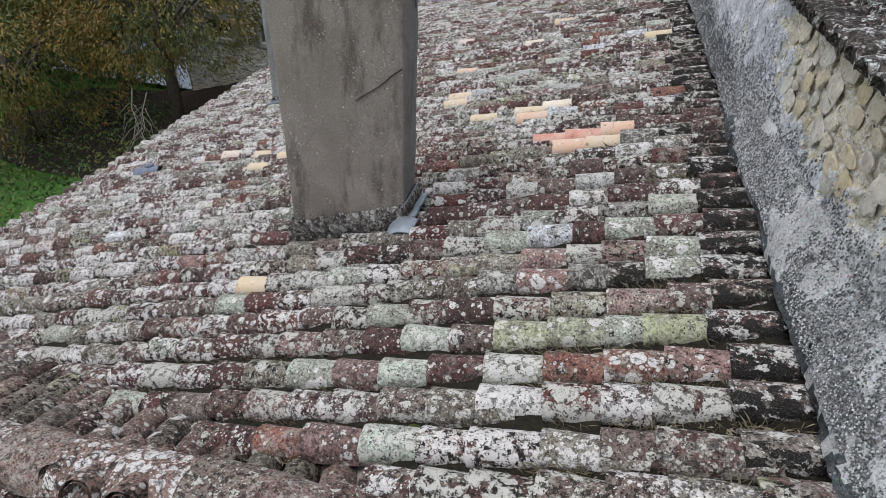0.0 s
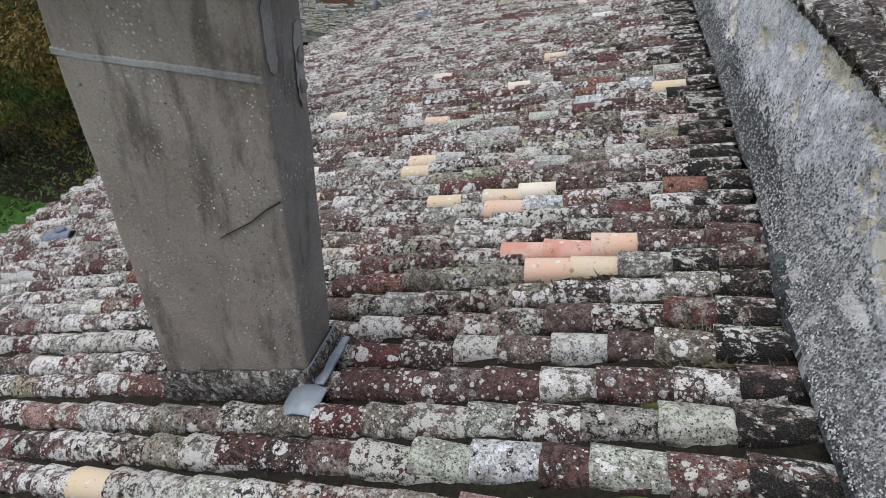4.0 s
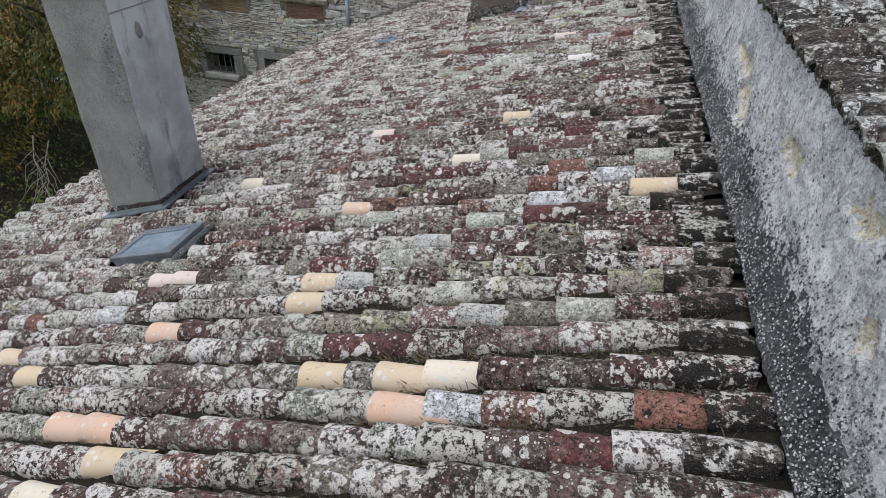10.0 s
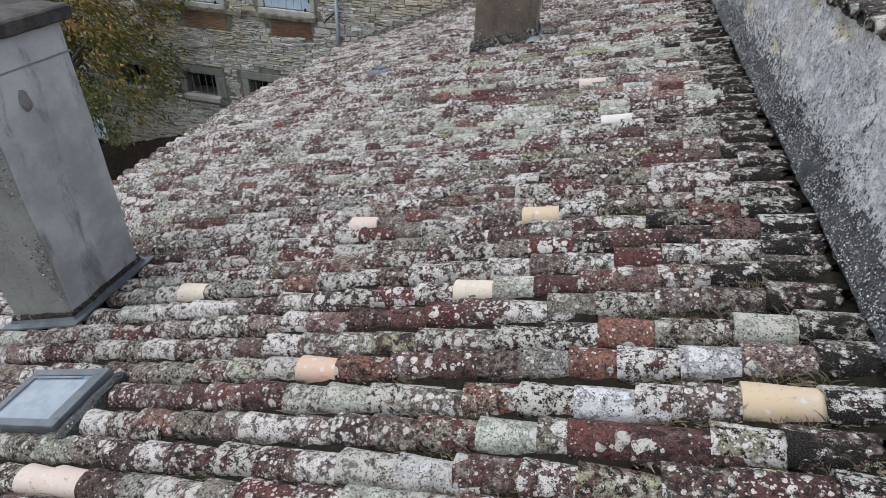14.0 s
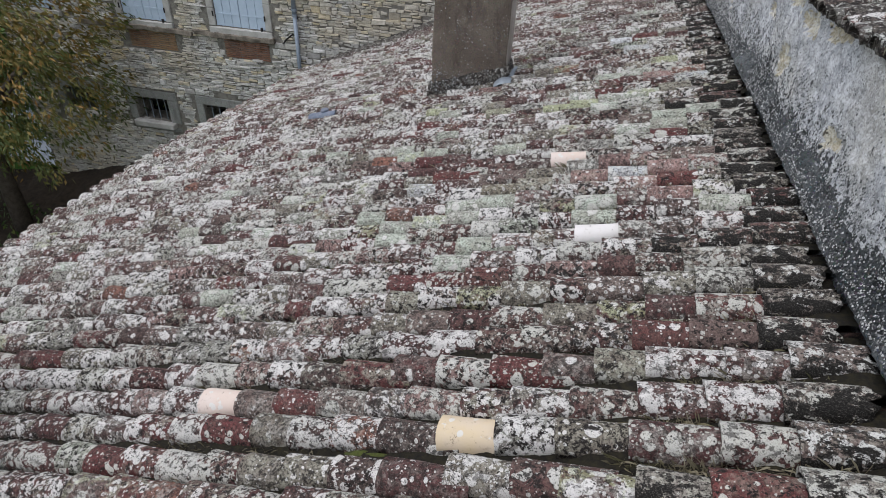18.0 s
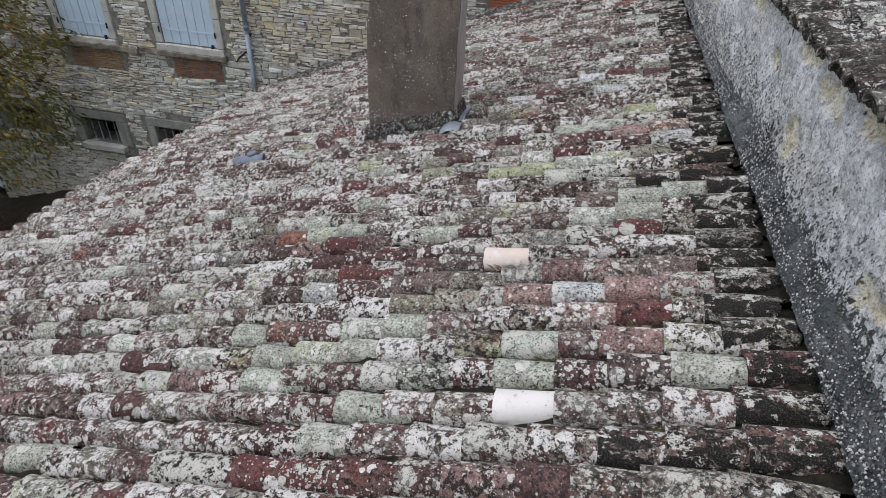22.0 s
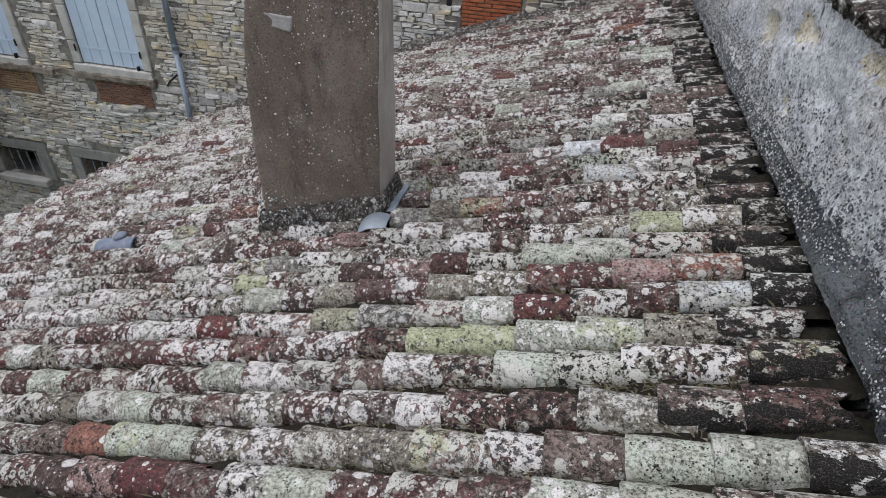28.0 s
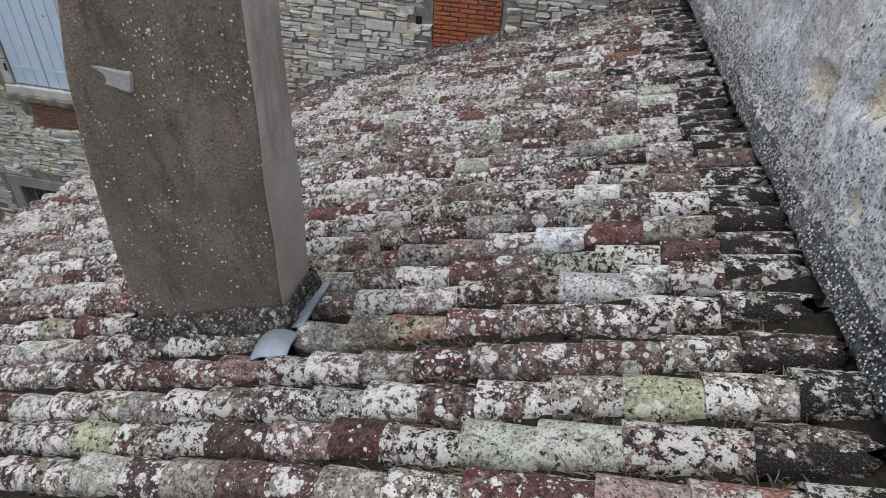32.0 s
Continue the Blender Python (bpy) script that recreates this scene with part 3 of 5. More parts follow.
for p in wall_east.data.polygons:
    if len(p.vertices) == 4 and p.index < nz * ny and sum(worn[v] for v in p.vertices) > 2:
        p.material_index = 1
    elif p.index < nz * ny:
        # faces near the wall's foot take the darker pebbled materials, up to a ragged line
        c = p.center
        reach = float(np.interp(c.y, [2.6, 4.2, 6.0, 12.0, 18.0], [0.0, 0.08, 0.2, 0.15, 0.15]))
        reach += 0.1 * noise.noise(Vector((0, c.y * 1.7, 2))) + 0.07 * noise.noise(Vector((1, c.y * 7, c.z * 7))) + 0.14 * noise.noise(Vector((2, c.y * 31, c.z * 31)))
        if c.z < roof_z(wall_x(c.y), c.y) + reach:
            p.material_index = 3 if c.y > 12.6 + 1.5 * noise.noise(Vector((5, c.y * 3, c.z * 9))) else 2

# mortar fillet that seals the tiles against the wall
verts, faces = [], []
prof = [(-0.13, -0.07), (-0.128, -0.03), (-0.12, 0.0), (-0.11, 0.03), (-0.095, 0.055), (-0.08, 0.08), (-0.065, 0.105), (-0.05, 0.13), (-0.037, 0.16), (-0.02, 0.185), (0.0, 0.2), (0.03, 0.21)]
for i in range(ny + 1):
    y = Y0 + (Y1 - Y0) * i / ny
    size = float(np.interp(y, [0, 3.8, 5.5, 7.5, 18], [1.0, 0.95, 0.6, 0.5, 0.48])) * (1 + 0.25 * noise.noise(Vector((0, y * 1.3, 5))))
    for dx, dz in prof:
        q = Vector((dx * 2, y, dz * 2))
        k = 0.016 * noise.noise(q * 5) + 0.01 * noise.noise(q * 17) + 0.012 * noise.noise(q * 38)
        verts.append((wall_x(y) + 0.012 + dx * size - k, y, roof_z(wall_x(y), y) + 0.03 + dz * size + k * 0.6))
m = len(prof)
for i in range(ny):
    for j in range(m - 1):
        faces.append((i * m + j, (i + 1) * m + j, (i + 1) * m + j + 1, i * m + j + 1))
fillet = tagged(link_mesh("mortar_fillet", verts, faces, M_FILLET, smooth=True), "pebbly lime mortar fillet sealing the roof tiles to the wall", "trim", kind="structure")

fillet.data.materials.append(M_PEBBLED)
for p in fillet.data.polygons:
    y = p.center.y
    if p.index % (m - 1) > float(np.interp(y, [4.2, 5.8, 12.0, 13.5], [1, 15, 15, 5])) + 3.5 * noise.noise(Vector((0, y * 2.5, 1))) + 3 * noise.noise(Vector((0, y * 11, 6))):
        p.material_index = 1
# loose pebbles thrown into the roughcast, thickest at its foot
rng = random.Random(77)
verts, faces = [], []
while len(verts) < 6 * 70000:
    y = rng.uniform(0.4, 17.9) if rng.random() < 0.66 else rng.uniform(0.4, 5.0)
    foot = roof_z(wall_x(y), y) + 0.02
    up = rng.expovariate(6.5) if rng.random() < 0.92 else rng.uniform(0, 1.1)
    z = foot + up
    if z > wall_top(y) - 0.02 or (up > 0.22 and noise.noise(Vector((1, y * 3, z * 4))) < -0.25) or fallen(y, z) > 0:
        continue
    size = float(np.interp(y, [0, 3.8, 5.5, 7.5, 18], [1.0, 0.95, 0.6, 0.5, 0.48]))
    k = min(max(up / (0.21 * size), 0), 1)
    x = wall_face(y, z)[0] - 0.12 * size * (1 - k) ** 0.8 - 0.002
    r_ = rng.uniform(0.0014, 0.0042) * (1.15 if up < 0.35 else 0.8)
    b = len(verts)
    verts += [(x - r_, y, z), (x + r_, y, z), (x, y - r_ * rng.uniform(0.8, 1.5), z + r_ * 0.4), (x, y + r_ * rng.uniform(0.8, 1.5), z - r_ * 0.3), (x - r_ * 0.3, y, z - r_ * 1.5), (x - r_ * 0.4, y, z + r_ * 1.5)]
    faces += [(b + p_, b + q_, b + s_) for p_, q_, s_ in ((0, 5, 2), (0, 3, 5), (0, 4, 3), (0, 2, 4), (1, 2, 5), (1, 5, 3), (1, 3, 4), (1, 4, 2))]
tagged(link_mesh("roughcast", verts, faces, M_PEBBLE, wall_east), "white and grey pebbles in the roughcast", kind="stuff")

# ---- the tiled roof ----
bm = bmesh.new()
corners = [(-5.0, 0.25), (WALL_X - 0.02, 0.25), (WALL_X - 0.02, FACADE_Y), (-4.9, FACADE_Y)]
up = [bm.verts.new((x, y, roof_z(x, y) - 0.145)) for x, y in corners]
dn = [bm.verts.new((x, y, roof_z(x, y) - 0.2)) for x, y in corners]
bm.faces.new(up)
bm.faces.new(dn[::-1])
for i in range(4):
    bm.faces.new((up[i], dn[i], dn[(i + 1) % 4], up[(i + 1) % 4]))
bmesh.ops.recalc_face_normals(bm, faces=bm.faces)
roof = tagged(part("roof", bm, M_MORTAR), "old lichen-covered clay barrel tile roof in long courses", "roof", kind="structure")


def barrel(seed, length=0.36, low=0.084, high=0.067, rise=0.094, thick=0.013, arc=9, along=5, broken=0.0):
    """One hand-made barrel tile: a tapered shell, open below; x runs up the slope, the wide end at x = 0."""
    rng = random.Random(seed)
    verts, faces, outer, inner = [], [], [], []
    bow, chip = rng.uniform(-0.004, 0.004), rng.uniform(0, 0.012)
    for i in range(along + 1):
        f = i / along
        ring_o, ring_i = [], []
        for k in range(arc + 1):
            a = math.pi * (k / arc)
            half = low + (high - low) * f
            wob = 1 + 0.035 * noise.noise(Vector((f * 2.5, a * 1.3, seed * 3.1)))
            x = length * f + (0.006 * noise.noise(Vector((a * 2.2, seed * 5.3, i)))) + (chip * max(0, noise.noise(Vector((a * 3, seed, 9)))) if i == 0 else 0)
            x -= broken * max(0, 0.35 + noise.noise(Vector((a * 2.6, seed * 1.7, 4))) + 0.5 * noise.noise(Vector((a * 7, seed, 2)))) * f ** 4
            y = -half * math.cos(a) * wob + bow * math.sin(f * math.pi)
            z = (rise * (1 - 0.12 * f)) * math.sin(a) ** 0.8 * wob
            ring_o.append(len(verts))
            verts.append((x, y, z))
        for k in range(arc + 1):
            a = math.pi * (k / arc)
            half = low + (high - low) * f - thick
            ring_i.append(len(verts))
            verts.append((verts[ring_o[k]][0] if broken else length * f, -half * math.cos(a), max(0, (rise * (1 - 0.12 * f)) * math.sin(a) ** 0.8 - thick)))
        outer.append(ring_o)
        inner.append(ring_i)
    for i in range(along):
        for k in range(arc):
            faces.append((outer[i][k], outer[i][k + 1], outer[i + 1][k + 1], outer[i + 1][k]))
    for k in range(arc):
        faces.append((inner[0][k + 1], inner[0][k], inner[along][k], inner[along][k + 1]))
    # end rim with its own vertices, so that the edge stays crisp
    rim_o, rim_i = len(verts), len(verts) + arc + 1
    verts += [verts[v] for v in outer[0]] + [verts[v] for v in inner[0]]
    for k in range(arc):
        faces.append((rim_o + k + 1, rim_o + k, rim_i + k, rim_i + k + 1))
    for k in (0, arc):
        faces.append((outer[0][k], outer[along][k], inner[along][k], inner[0][k]))
    if broken:
        faces += [(outer[along][k], outer[along][k + 1], inner[along][k + 1], inner[along][k]) for k in range(arc)]
    me = bpy.data.meshes.new("roof_tile")
    me.from_pydata(verts, [], faces)
    me.polygons.foreach_set("use_smooth", [True] * len(me.polygons))
    me.update()
    return me


# the last ten are cut short, with a broken upper end, for the row along the wall
SHAPES = [barrel(s) for s in range(14)] + [barrel(s, 0.292, high=0.07, broken=0.06, arc=11, along=6) for s in range(60, 70)]
SKINS = {}


def skinned(shape, material):
    key = (shape, material.name)
    if key not in SKINS:
        me = SHAPES[shape].copy()
        me.materials.append(material)
        SKINS[key] = me
    return SKINS[key]


# centre lines of the courses: their pitch changes a little along the roof
SEAM_N = [-20, 0, 7, 12, 18, 23, 25, 31, 36, 40, 44, 49, 54, 58, 61, 84]
SEAM_Y = [-1.9, 1.994, 3.36, 4.335, 5.435, 6.375, 6.72, 7.879, 8.79, 9.49, 10.165, 11.01, 11.92, 12.65, 13.25, 17.7]
FIRST = -8
COURSES = [float(np.interp(n, SEAM_N, SEAM_Y)) + 0.08 for n in range(FIRST, 85)]
# tiles that stand out: course, lower end, how many in a row
SPECIAL = []
for mat_, spots in (
        (M_CORAL, [(14, 0.6, 2)]),
        (M_BLUSH, [(20, -2.9, 1), (23, -1.73, 2)]),
        (M_RUST, [(2, 0.97, 2), (17, 0.41 + 1.0, 1), (60, 0.4, 1), (28, 0.9, 1), (0, -0.2, 1)]),
        (M_PEACH, [(14, 1.14, 1), (13, 0.75, 1), (17, 0.41, 1), (16, -1.31, 2), (20, -1.26, 1), (27, -0.53, 1), (52, 1.6, 1)]),
        (M_YELLOW, [(13, 1.0, 1), (18, -0.02, 1), (18, 0.36, 1), (21, -0.4, 1), (22, -0.4, 1), (15, -0.87, 1), (18, -1.99, 1), (17, -2.22, 1),
                    (19, -2.37, 1), (26, 1.4, 1), (34, 0.41, 1), (6, -1.03, 1)]),
        (M_BLUSH, [(35, -0.85, 1)]),
        (M_BLUSH, [(48, 0.59, 1)]),
        (M_CREAM, [(18, 0.63, 1), (14, -1.1, 1), (30, 0.15, 1), (31, -1.9, 1)]),
        (M_WHITE, [(42, 0.82, 1)]),
        (M_BLUISH, [(17, 0.68, 1), (24, 0.2, 1), (43, -1.08, 1), (55, 1.44, 1), (61, 1.05, 1)]),
        (M_GREEN, [(28, 1.42, 1), (45, -0.69, 1), (41, 0.06, 1), (44, 0.8, 1), (43, 1.44, 1), (44, -2.0, 1), (44, -0.92, 1), (44, -0.46, 3),
                   (55, 0.64, 1), (54, 0.83, 2),  (51, -0.77, 2), (51, 1.25, 2)]),
        (M_GREEN, [(5, 1.3, 1), (2, 0.68, 1), (2, 0.22, 1), (4, 0.01, 1), (7, 1.12, 1), (2, -0.24, 1), (0, 0.28, 1)]),
        (M_OX, [(25, 0.82, 1), (27, -0.02, 1), (49, 1.23, 1), (60, 0.67, 1), (40, -0.16, 3)])):
    SPECIAL += [(row_ - FIRST, x, count, mat_) for row_, x, count in spots]
# more tiles of a marked colour
for mat_, spots in (
        (M_GREEN, [(8, 1.33), (6, 1.31), (7, 0.50), (3, 0.26), (6, -0.38), (5, -1.07), (26, -0.28), (23, 0.04), (25, 0.48), (50, 1.21), (50, 1.00), (53, 0.81), (45, -0.04), (45, 0.16), (45, -1.60), (43, -0.43), (50, -2.46), (53, -1.59), (54, -2.01), (52, -0.86), (56, -0.61), (57, 0.82), (57, 1.03), (65, 1.07)]),
        (M_LIME, [(3, 1.28), (3, 0.69), (3, 0.92), (54, 0.42), (54, 0.62), (58, 1.2), (55, -0.11), (57, -0.79)]),
        (M_OLIVE_TILE, [(54, 1.26), (58, 1.4), (6, 0.50), (7, -0.76), (4, 0.91), (25, 1.28), (20, -0.10), (21, 1.30), (46, 0.42), (47, -0.93), (46, 0.17), (56, 0.41), (56, 0.64), (58, 1.07), (56, -0.19)]),
        (M_PINK, [(2, 1.4), (58, 1.6), (5, 0.73), (6, 0.73), (8, -1.80), (11, -3.96), (4, 1.14), (24, -2.66), (22, 1.43), (46, 1.19), (46, 0.75), (45, 1.01), (44, 1.19), (56, 1.21)]),
        (M_BLUISH, [(10, 0.94), (7, 0.71), (11, -3.07), (16, -3.72), (26, 0.83), (27, 1.21), (22, -0.15), (20, 0.64), (21, -1.85), (47, -0.42), (46, 0.99), (63, 0.92)]),
        (M_OX, [(7, 1.34), (45, 1.33), (50, -0.52), (55, 0.86), (55, -0.77), (55, 0.40), (54, -0.46), (63, 1.10), (68, -0.09)]),
        (M_RUST, [(51, -0.97), (56, 1.43)])):
    SPECIAL += [(row_ - FIRST, x, 1, mat_) for row_, x in spots]

# what stands in the tiles: x0, x1, y0, y1
BLOCKED = [(-0.94, -0.12, 3.84, 4.0), (-3.3, -2.66, 7.72, 8.33), (-0.95, -0.12, 13.2, 13.36), (-2.34, -1.7, 6.7, 7.05)]
rng = random.Random(7)


def valley_y(x):
    """Where the small front roof meets this slope."""
    return float(np.interp(x, [-6, -1.31, -0.2, 0.49, 0.7], [3.87, 2.29, 1.97, 1.85, -9]))


def pan_mesh(y, x0, x1):
    """The run of channel tiles between two courses of covers: hollow side up, each lapping the one below."""
    verts, faces, arc, x = [], [], 5, x0
    while x < x1:
        step_ = rng.uniform(0.27, 0.34)
        b = len(verts)
        for e, lift in ((0.0, 0.018), (step_ + 0.03, 0.0)):
            for k in range(arc + 1):
                a = math.pi * (1 + k / arc)
                xx, yy = x + e, y + 0.085 * math.cos(a) + rng.uniform(-0.002, 0.002)
                verts.append((xx, yy, roof_z(xx, yy) - 0.075 + 0.062 * math.sin(a) + lift))
        for k in range(arc + 1):
            vx, vy, vz = verts[b + k]
            verts.append((vx + 0.004, vy, vz - 0.014))
        for k in range(arc):
            faces.append((b + k, b + k + 1, b + arc + 2 + k, b + arc + 1 + k))
            faces.append((b + 2 * arc + 2 + k, b + 2 * arc + 3 + k, b + k + 1, b + k))
        x += step_
    return verts, faces


for row, y in enumerate(COURSES):
    x_low = eave_x(y) + rng.uniform(-0.05, 0.05)
    if y < 3.8:
        lows = [x for x in np.arange(-5.6, 0.75, 0.05) if valley_y(x) < y]
        x_low = max(x_low, lows[0] if lows else x_low)
    nxt = COURSES[row + 1] if row + 1 < len(COURSES) else y + 0.205
    x_top = wall_x(y) + 0.1
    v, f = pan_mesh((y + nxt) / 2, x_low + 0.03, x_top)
    course = link_mesh("tile_course", v, f, M_PAN, roof, "run of mossy channel tiles, gap shade in their near-black colour")
    # litter strip in the channel, near-black to paint in the gap's shade
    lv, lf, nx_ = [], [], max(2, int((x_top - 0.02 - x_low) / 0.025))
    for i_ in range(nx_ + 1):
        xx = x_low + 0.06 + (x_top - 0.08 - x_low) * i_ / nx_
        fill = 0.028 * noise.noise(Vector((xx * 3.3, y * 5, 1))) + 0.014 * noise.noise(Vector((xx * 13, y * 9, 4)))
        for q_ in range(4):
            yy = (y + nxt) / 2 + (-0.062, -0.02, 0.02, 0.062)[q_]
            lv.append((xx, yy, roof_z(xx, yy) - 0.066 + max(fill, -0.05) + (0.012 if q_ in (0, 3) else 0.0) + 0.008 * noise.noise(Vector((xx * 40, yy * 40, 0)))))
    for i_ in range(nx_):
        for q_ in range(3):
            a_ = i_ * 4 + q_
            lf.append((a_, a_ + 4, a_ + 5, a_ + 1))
    link_mesh("gap_shade", lv, lf, M_GAP_SHADE, course, "near-black litter strip, the gap's shade put into its colour", smooth=True)
    fixed = sorted((x, c, m_) for r_, x, c, m_ in SPECIAL if r_ == row)
    joints, x = [], x_low
    TOP_JOINT = wall_x(y) - 0.295 + rng.gauss(0, 0.025)
    fixed = [f_ for f_ in fixed if f_[0] < TOP_JOINT - 0.1]
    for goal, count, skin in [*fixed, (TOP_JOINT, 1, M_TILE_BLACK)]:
        run = max(goal - x, 0)
        n_ = max(1, round(run / 0.218)) if run > 0.1 else 0
        cuts = [x + run * (k + (rng.uniform(-0.14, 0.14) if 0 < k else 0)) / n_ for k in range(n_)]
        joints += [(c, None) for c in cuts]
        x = goal if n_ else x
        for k in range(count):
            joints.append((x, skin))
            x += rng.uniform(0.21, 0.24)
    drift = rng.uniform(0, 6.28)
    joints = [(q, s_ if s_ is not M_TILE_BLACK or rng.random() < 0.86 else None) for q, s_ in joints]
    for x, skin in joints:
        yy = y + 0.012 * math.sin(x * 0.9 + drift) + rng.gauss(0, 0.006)
        if any(a - 0.3 < x < b - 0.08 and c - 0.05 < yy < d + 0.05 for a, b, c, d in BLOCKED):
            continue
        if skin is None:
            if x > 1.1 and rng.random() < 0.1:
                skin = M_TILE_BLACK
            else:
                pale_share = 0.1 + 0.16 * noise.noise(Vector((x * 0.5, y * 0.4, 3))) + float(np.interp(x, [-2.5, 0.6], [0.34, 0.04]))
                dark_share = float(np.interp(x, [-0.6, 1.0], [0.0, 0.28]))
                kind_ = rng.random()
                skin = M_TILE_PALE if kind_ < pale_share else M_TILE_DARK if kind_ > 1 - dark_share else M_TILE
                if rng.random() < 0.012 + 0.03 * max(0, noise.noise(Vector((x * 0.4, y * 0.3, 9)))):
                    skin = M_GREEN
                elif rng.random() < 0.06:
                    skin = M_OX
        last = x > wall_x(y) - 0.38
        tile = new("roof_tile", skinned(rng.randrange(14, 24) if last else rng.randrange(14), skin))
        s = rng.uniform(0.96, 1.05)
        tile.parent = course
        tile.matrix_basis = (Matrix.Translation((x, yy, roof_z(x, yy) - 0.073 + rng.gauss(0, 0.0025))) @ Euler((rng.gauss(0, 0.035), -TILT + 0.078 + rng.gauss(0, 0.01), rng.gauss(0, 0.03))).to_matrix().to_4x4()
                             @ Matrix.Diagonal((1, s, s, 1)))

# ---- the upper roof beyond the wall ----
def upper_z(x, y):
    return wall_top(min(y, 13.2)) + 0.02 + 0.3 * (x - wall_x(y))


stops = [0.2, 2, 4, 6, 8.3, 10.8, 13.2, 13.55]
verts = [(x, y, upper_z(x, y) - d) for y in stops for x, d in ((WALL_X + 0.14, 0.05), (7, 0.05), (7, 0.12), (WALL_X + 0.14, 0.12))]
faces = [(4 * i + k, 4 * i + (k + 1) % 4, 4 * i + 4 + (k + 1) % 4, 4 * i + 4 + k) for i in range(len(stops) - 1) for k in range(4)]
faces += [(3, 2, 1, 0), tuple(4 * (len(stops) - 1) + k for k in range(4))]
# deck painted near-black, so gaps between the upper tiles look shaded
roof_upper = tagged(link_mesh("roof_upper", verts, faces, M_GAP_SHADE), "higher roof of dark lichen-spotted clay tiles behind the wall", "roof", kind="structure")
far_v, far_f = [], []
for k in range(11):
    yv = 0.35
    while yv < 13.45:
        lo = wall_x(yv) - 0.035 + 0.2 * k
        shape, skin = rng.randrange(14), M_TILE_SOOT if rng.random() < 0.9 else M_TILE
        m_ = Matrix.Translation((lo + rng.gauss(0, 0.008), yv, upper_z(lo, yv) - 0.045)) @ Euler((rng.gauss(0, 0.03), -math.atan(0.3) + 0.05, rng.gauss(0, 0.02))).to_matrix().to_4x4() @ Matrix.Diagonal((1, 1.05, 0.7, 1))
        if k < 4:
            tile = new("roof_tile", skinned(shape, skin))
            tile.parent = roof_upper
            tile.matrix_basis = m_
        else:
            b = len(far_v)
            far_v += [m_ @ v.co for v in SHAPES[shape].vertices]
            far_f += [tuple(b + i for i in p.vertices) for p in SHAPES[shape].polygons]
        yv += 0.185
# dark mortar strip closing the tile ends, standing in for their shadow line
verts, faces = [], []
for i in range(901):
    y = 0.2 + 13.3 * i / 900
    for k, (dx, dz) in enumerate(((0.004, -0.05), (-0.012, 0.0), (-0.004, 0.032), (0.03, 0.045), (0.12, 0.03))):
        q = Vector((k, y * 9, 0))
        verts.append((wall_x(y) - 0.012 + dx + 0.014 * noise.noise(q), y, wall_top(y) + dz + 0.012 * noise.noise(q * 2.7)))
faces = [(5 * i + k, 5 * i + k + 1, 5 * i + 6 + k, 5 * i + 5 + k) for i in range(900) for k in range(4)]
link_mesh("eave_mortar", verts, faces, M_BASE, roof_upper, "dark mortar strip in place of the shadow line under the tile ends", smooth=True)
tagged(link_mesh("far_tiling", far_v, far_f, tile_material("algae_blackened_tiling", clay=SOOT, lichen=-0.05, grime=0.09, island=True), roof_upper, "dark lichen-spotted clay tiles", smooth=True), kind="stuff")

# ---- the stone house at the end: built flat in its own frame, then turned a little ----
FRONT = Matrix.Translation((0, 18.069, 0)) @ Matrix.Rotation(math.atan(0.025), 4, "Z")
BARRED = [(-9.42, -8.55, -1.59, -1.05), (-7.6, -6.75, -1.57, -1.02), (-11.35, -10.5, -1.59, -1.05)]
SHUT = [(-9.11, -8.07, 0.73, 2.45), (-6.9, -5.78, 0.78, 2.5), (-11.9, -10.85, 0.72, 2.45)]
BLIND = (-0.73, 0.06, 1.6, 3.1)
OPEN = [*BARRED, *SHUT, BLIND]
PATCH = [(-6.78, -5.76, 0.16, 0.53), (-9.08, -7.95, 0.14, 0.52)]
LEFT_END, RIGHT_END = -12.45, 3.2


def boxes_mesh(boxes):
    verts, faces = [], []
    for x0, x1, y0, y1, z0, z1 in boxes:
        b = len(verts)
        verts.extend((x, y, z) for z in (z0, z1) for y in (y0, y1) for x in (x0, x1))
        faces.extend(tuple(b + i for i in q) for q in ((0, 1, 5, 4), (1, 3, 7, 5), (3, 2, 6, 7), (2, 0, 4, 6), (4, 5, 7, 6), (1, 0, 2, 3)))
    return verts, faces


xs = sorted({LEFT_END, RIGHT_END, *[o[0] for o in OPEN], *[o[1] for o in OPEN]})
zs = sorted({GROUND - 0.3, 5.5, *[o[2] for o in OPEN], *[o[3] for o in OPEN]})
cells_ = [(x0, x1, 0.0, 0.55, z0, z1) for x0, x1 in zip(xs, xs[1:]) for z0, z1 in zip(zs, zs[1:])
          if not any(o[0] <= x0 and x1 <= o[1] and o[2] <= z0 and z1 <= o[3] for o in OPEN)]
wall_north = tagged(link_mesh("wall_north", *boxes_mesh(cells_), M_MORTAR), "old rubble limestone house wall with patched openings", "wall", kind="structure")
wall_north.matrix_basis = FRONT
inner = tagged(link_mesh("wall_inner", *boxes_mesh([(LEFT_END, RIGHT_END, 1.0, 1.2, GROUND, 5.5), (LEFT_END, RIGHT_END, 0.55, 1.0, 5.3, 5.5), (LEFT_END - 0.2, LEFT_END, 0.3, 1.2, GROUND, 5.5)]), M_DARK),
               "plain wall closing the rooms behind the windows, painted near-black for their shade", "wall", kind="structure")
inner.matrix_basis = FRONT

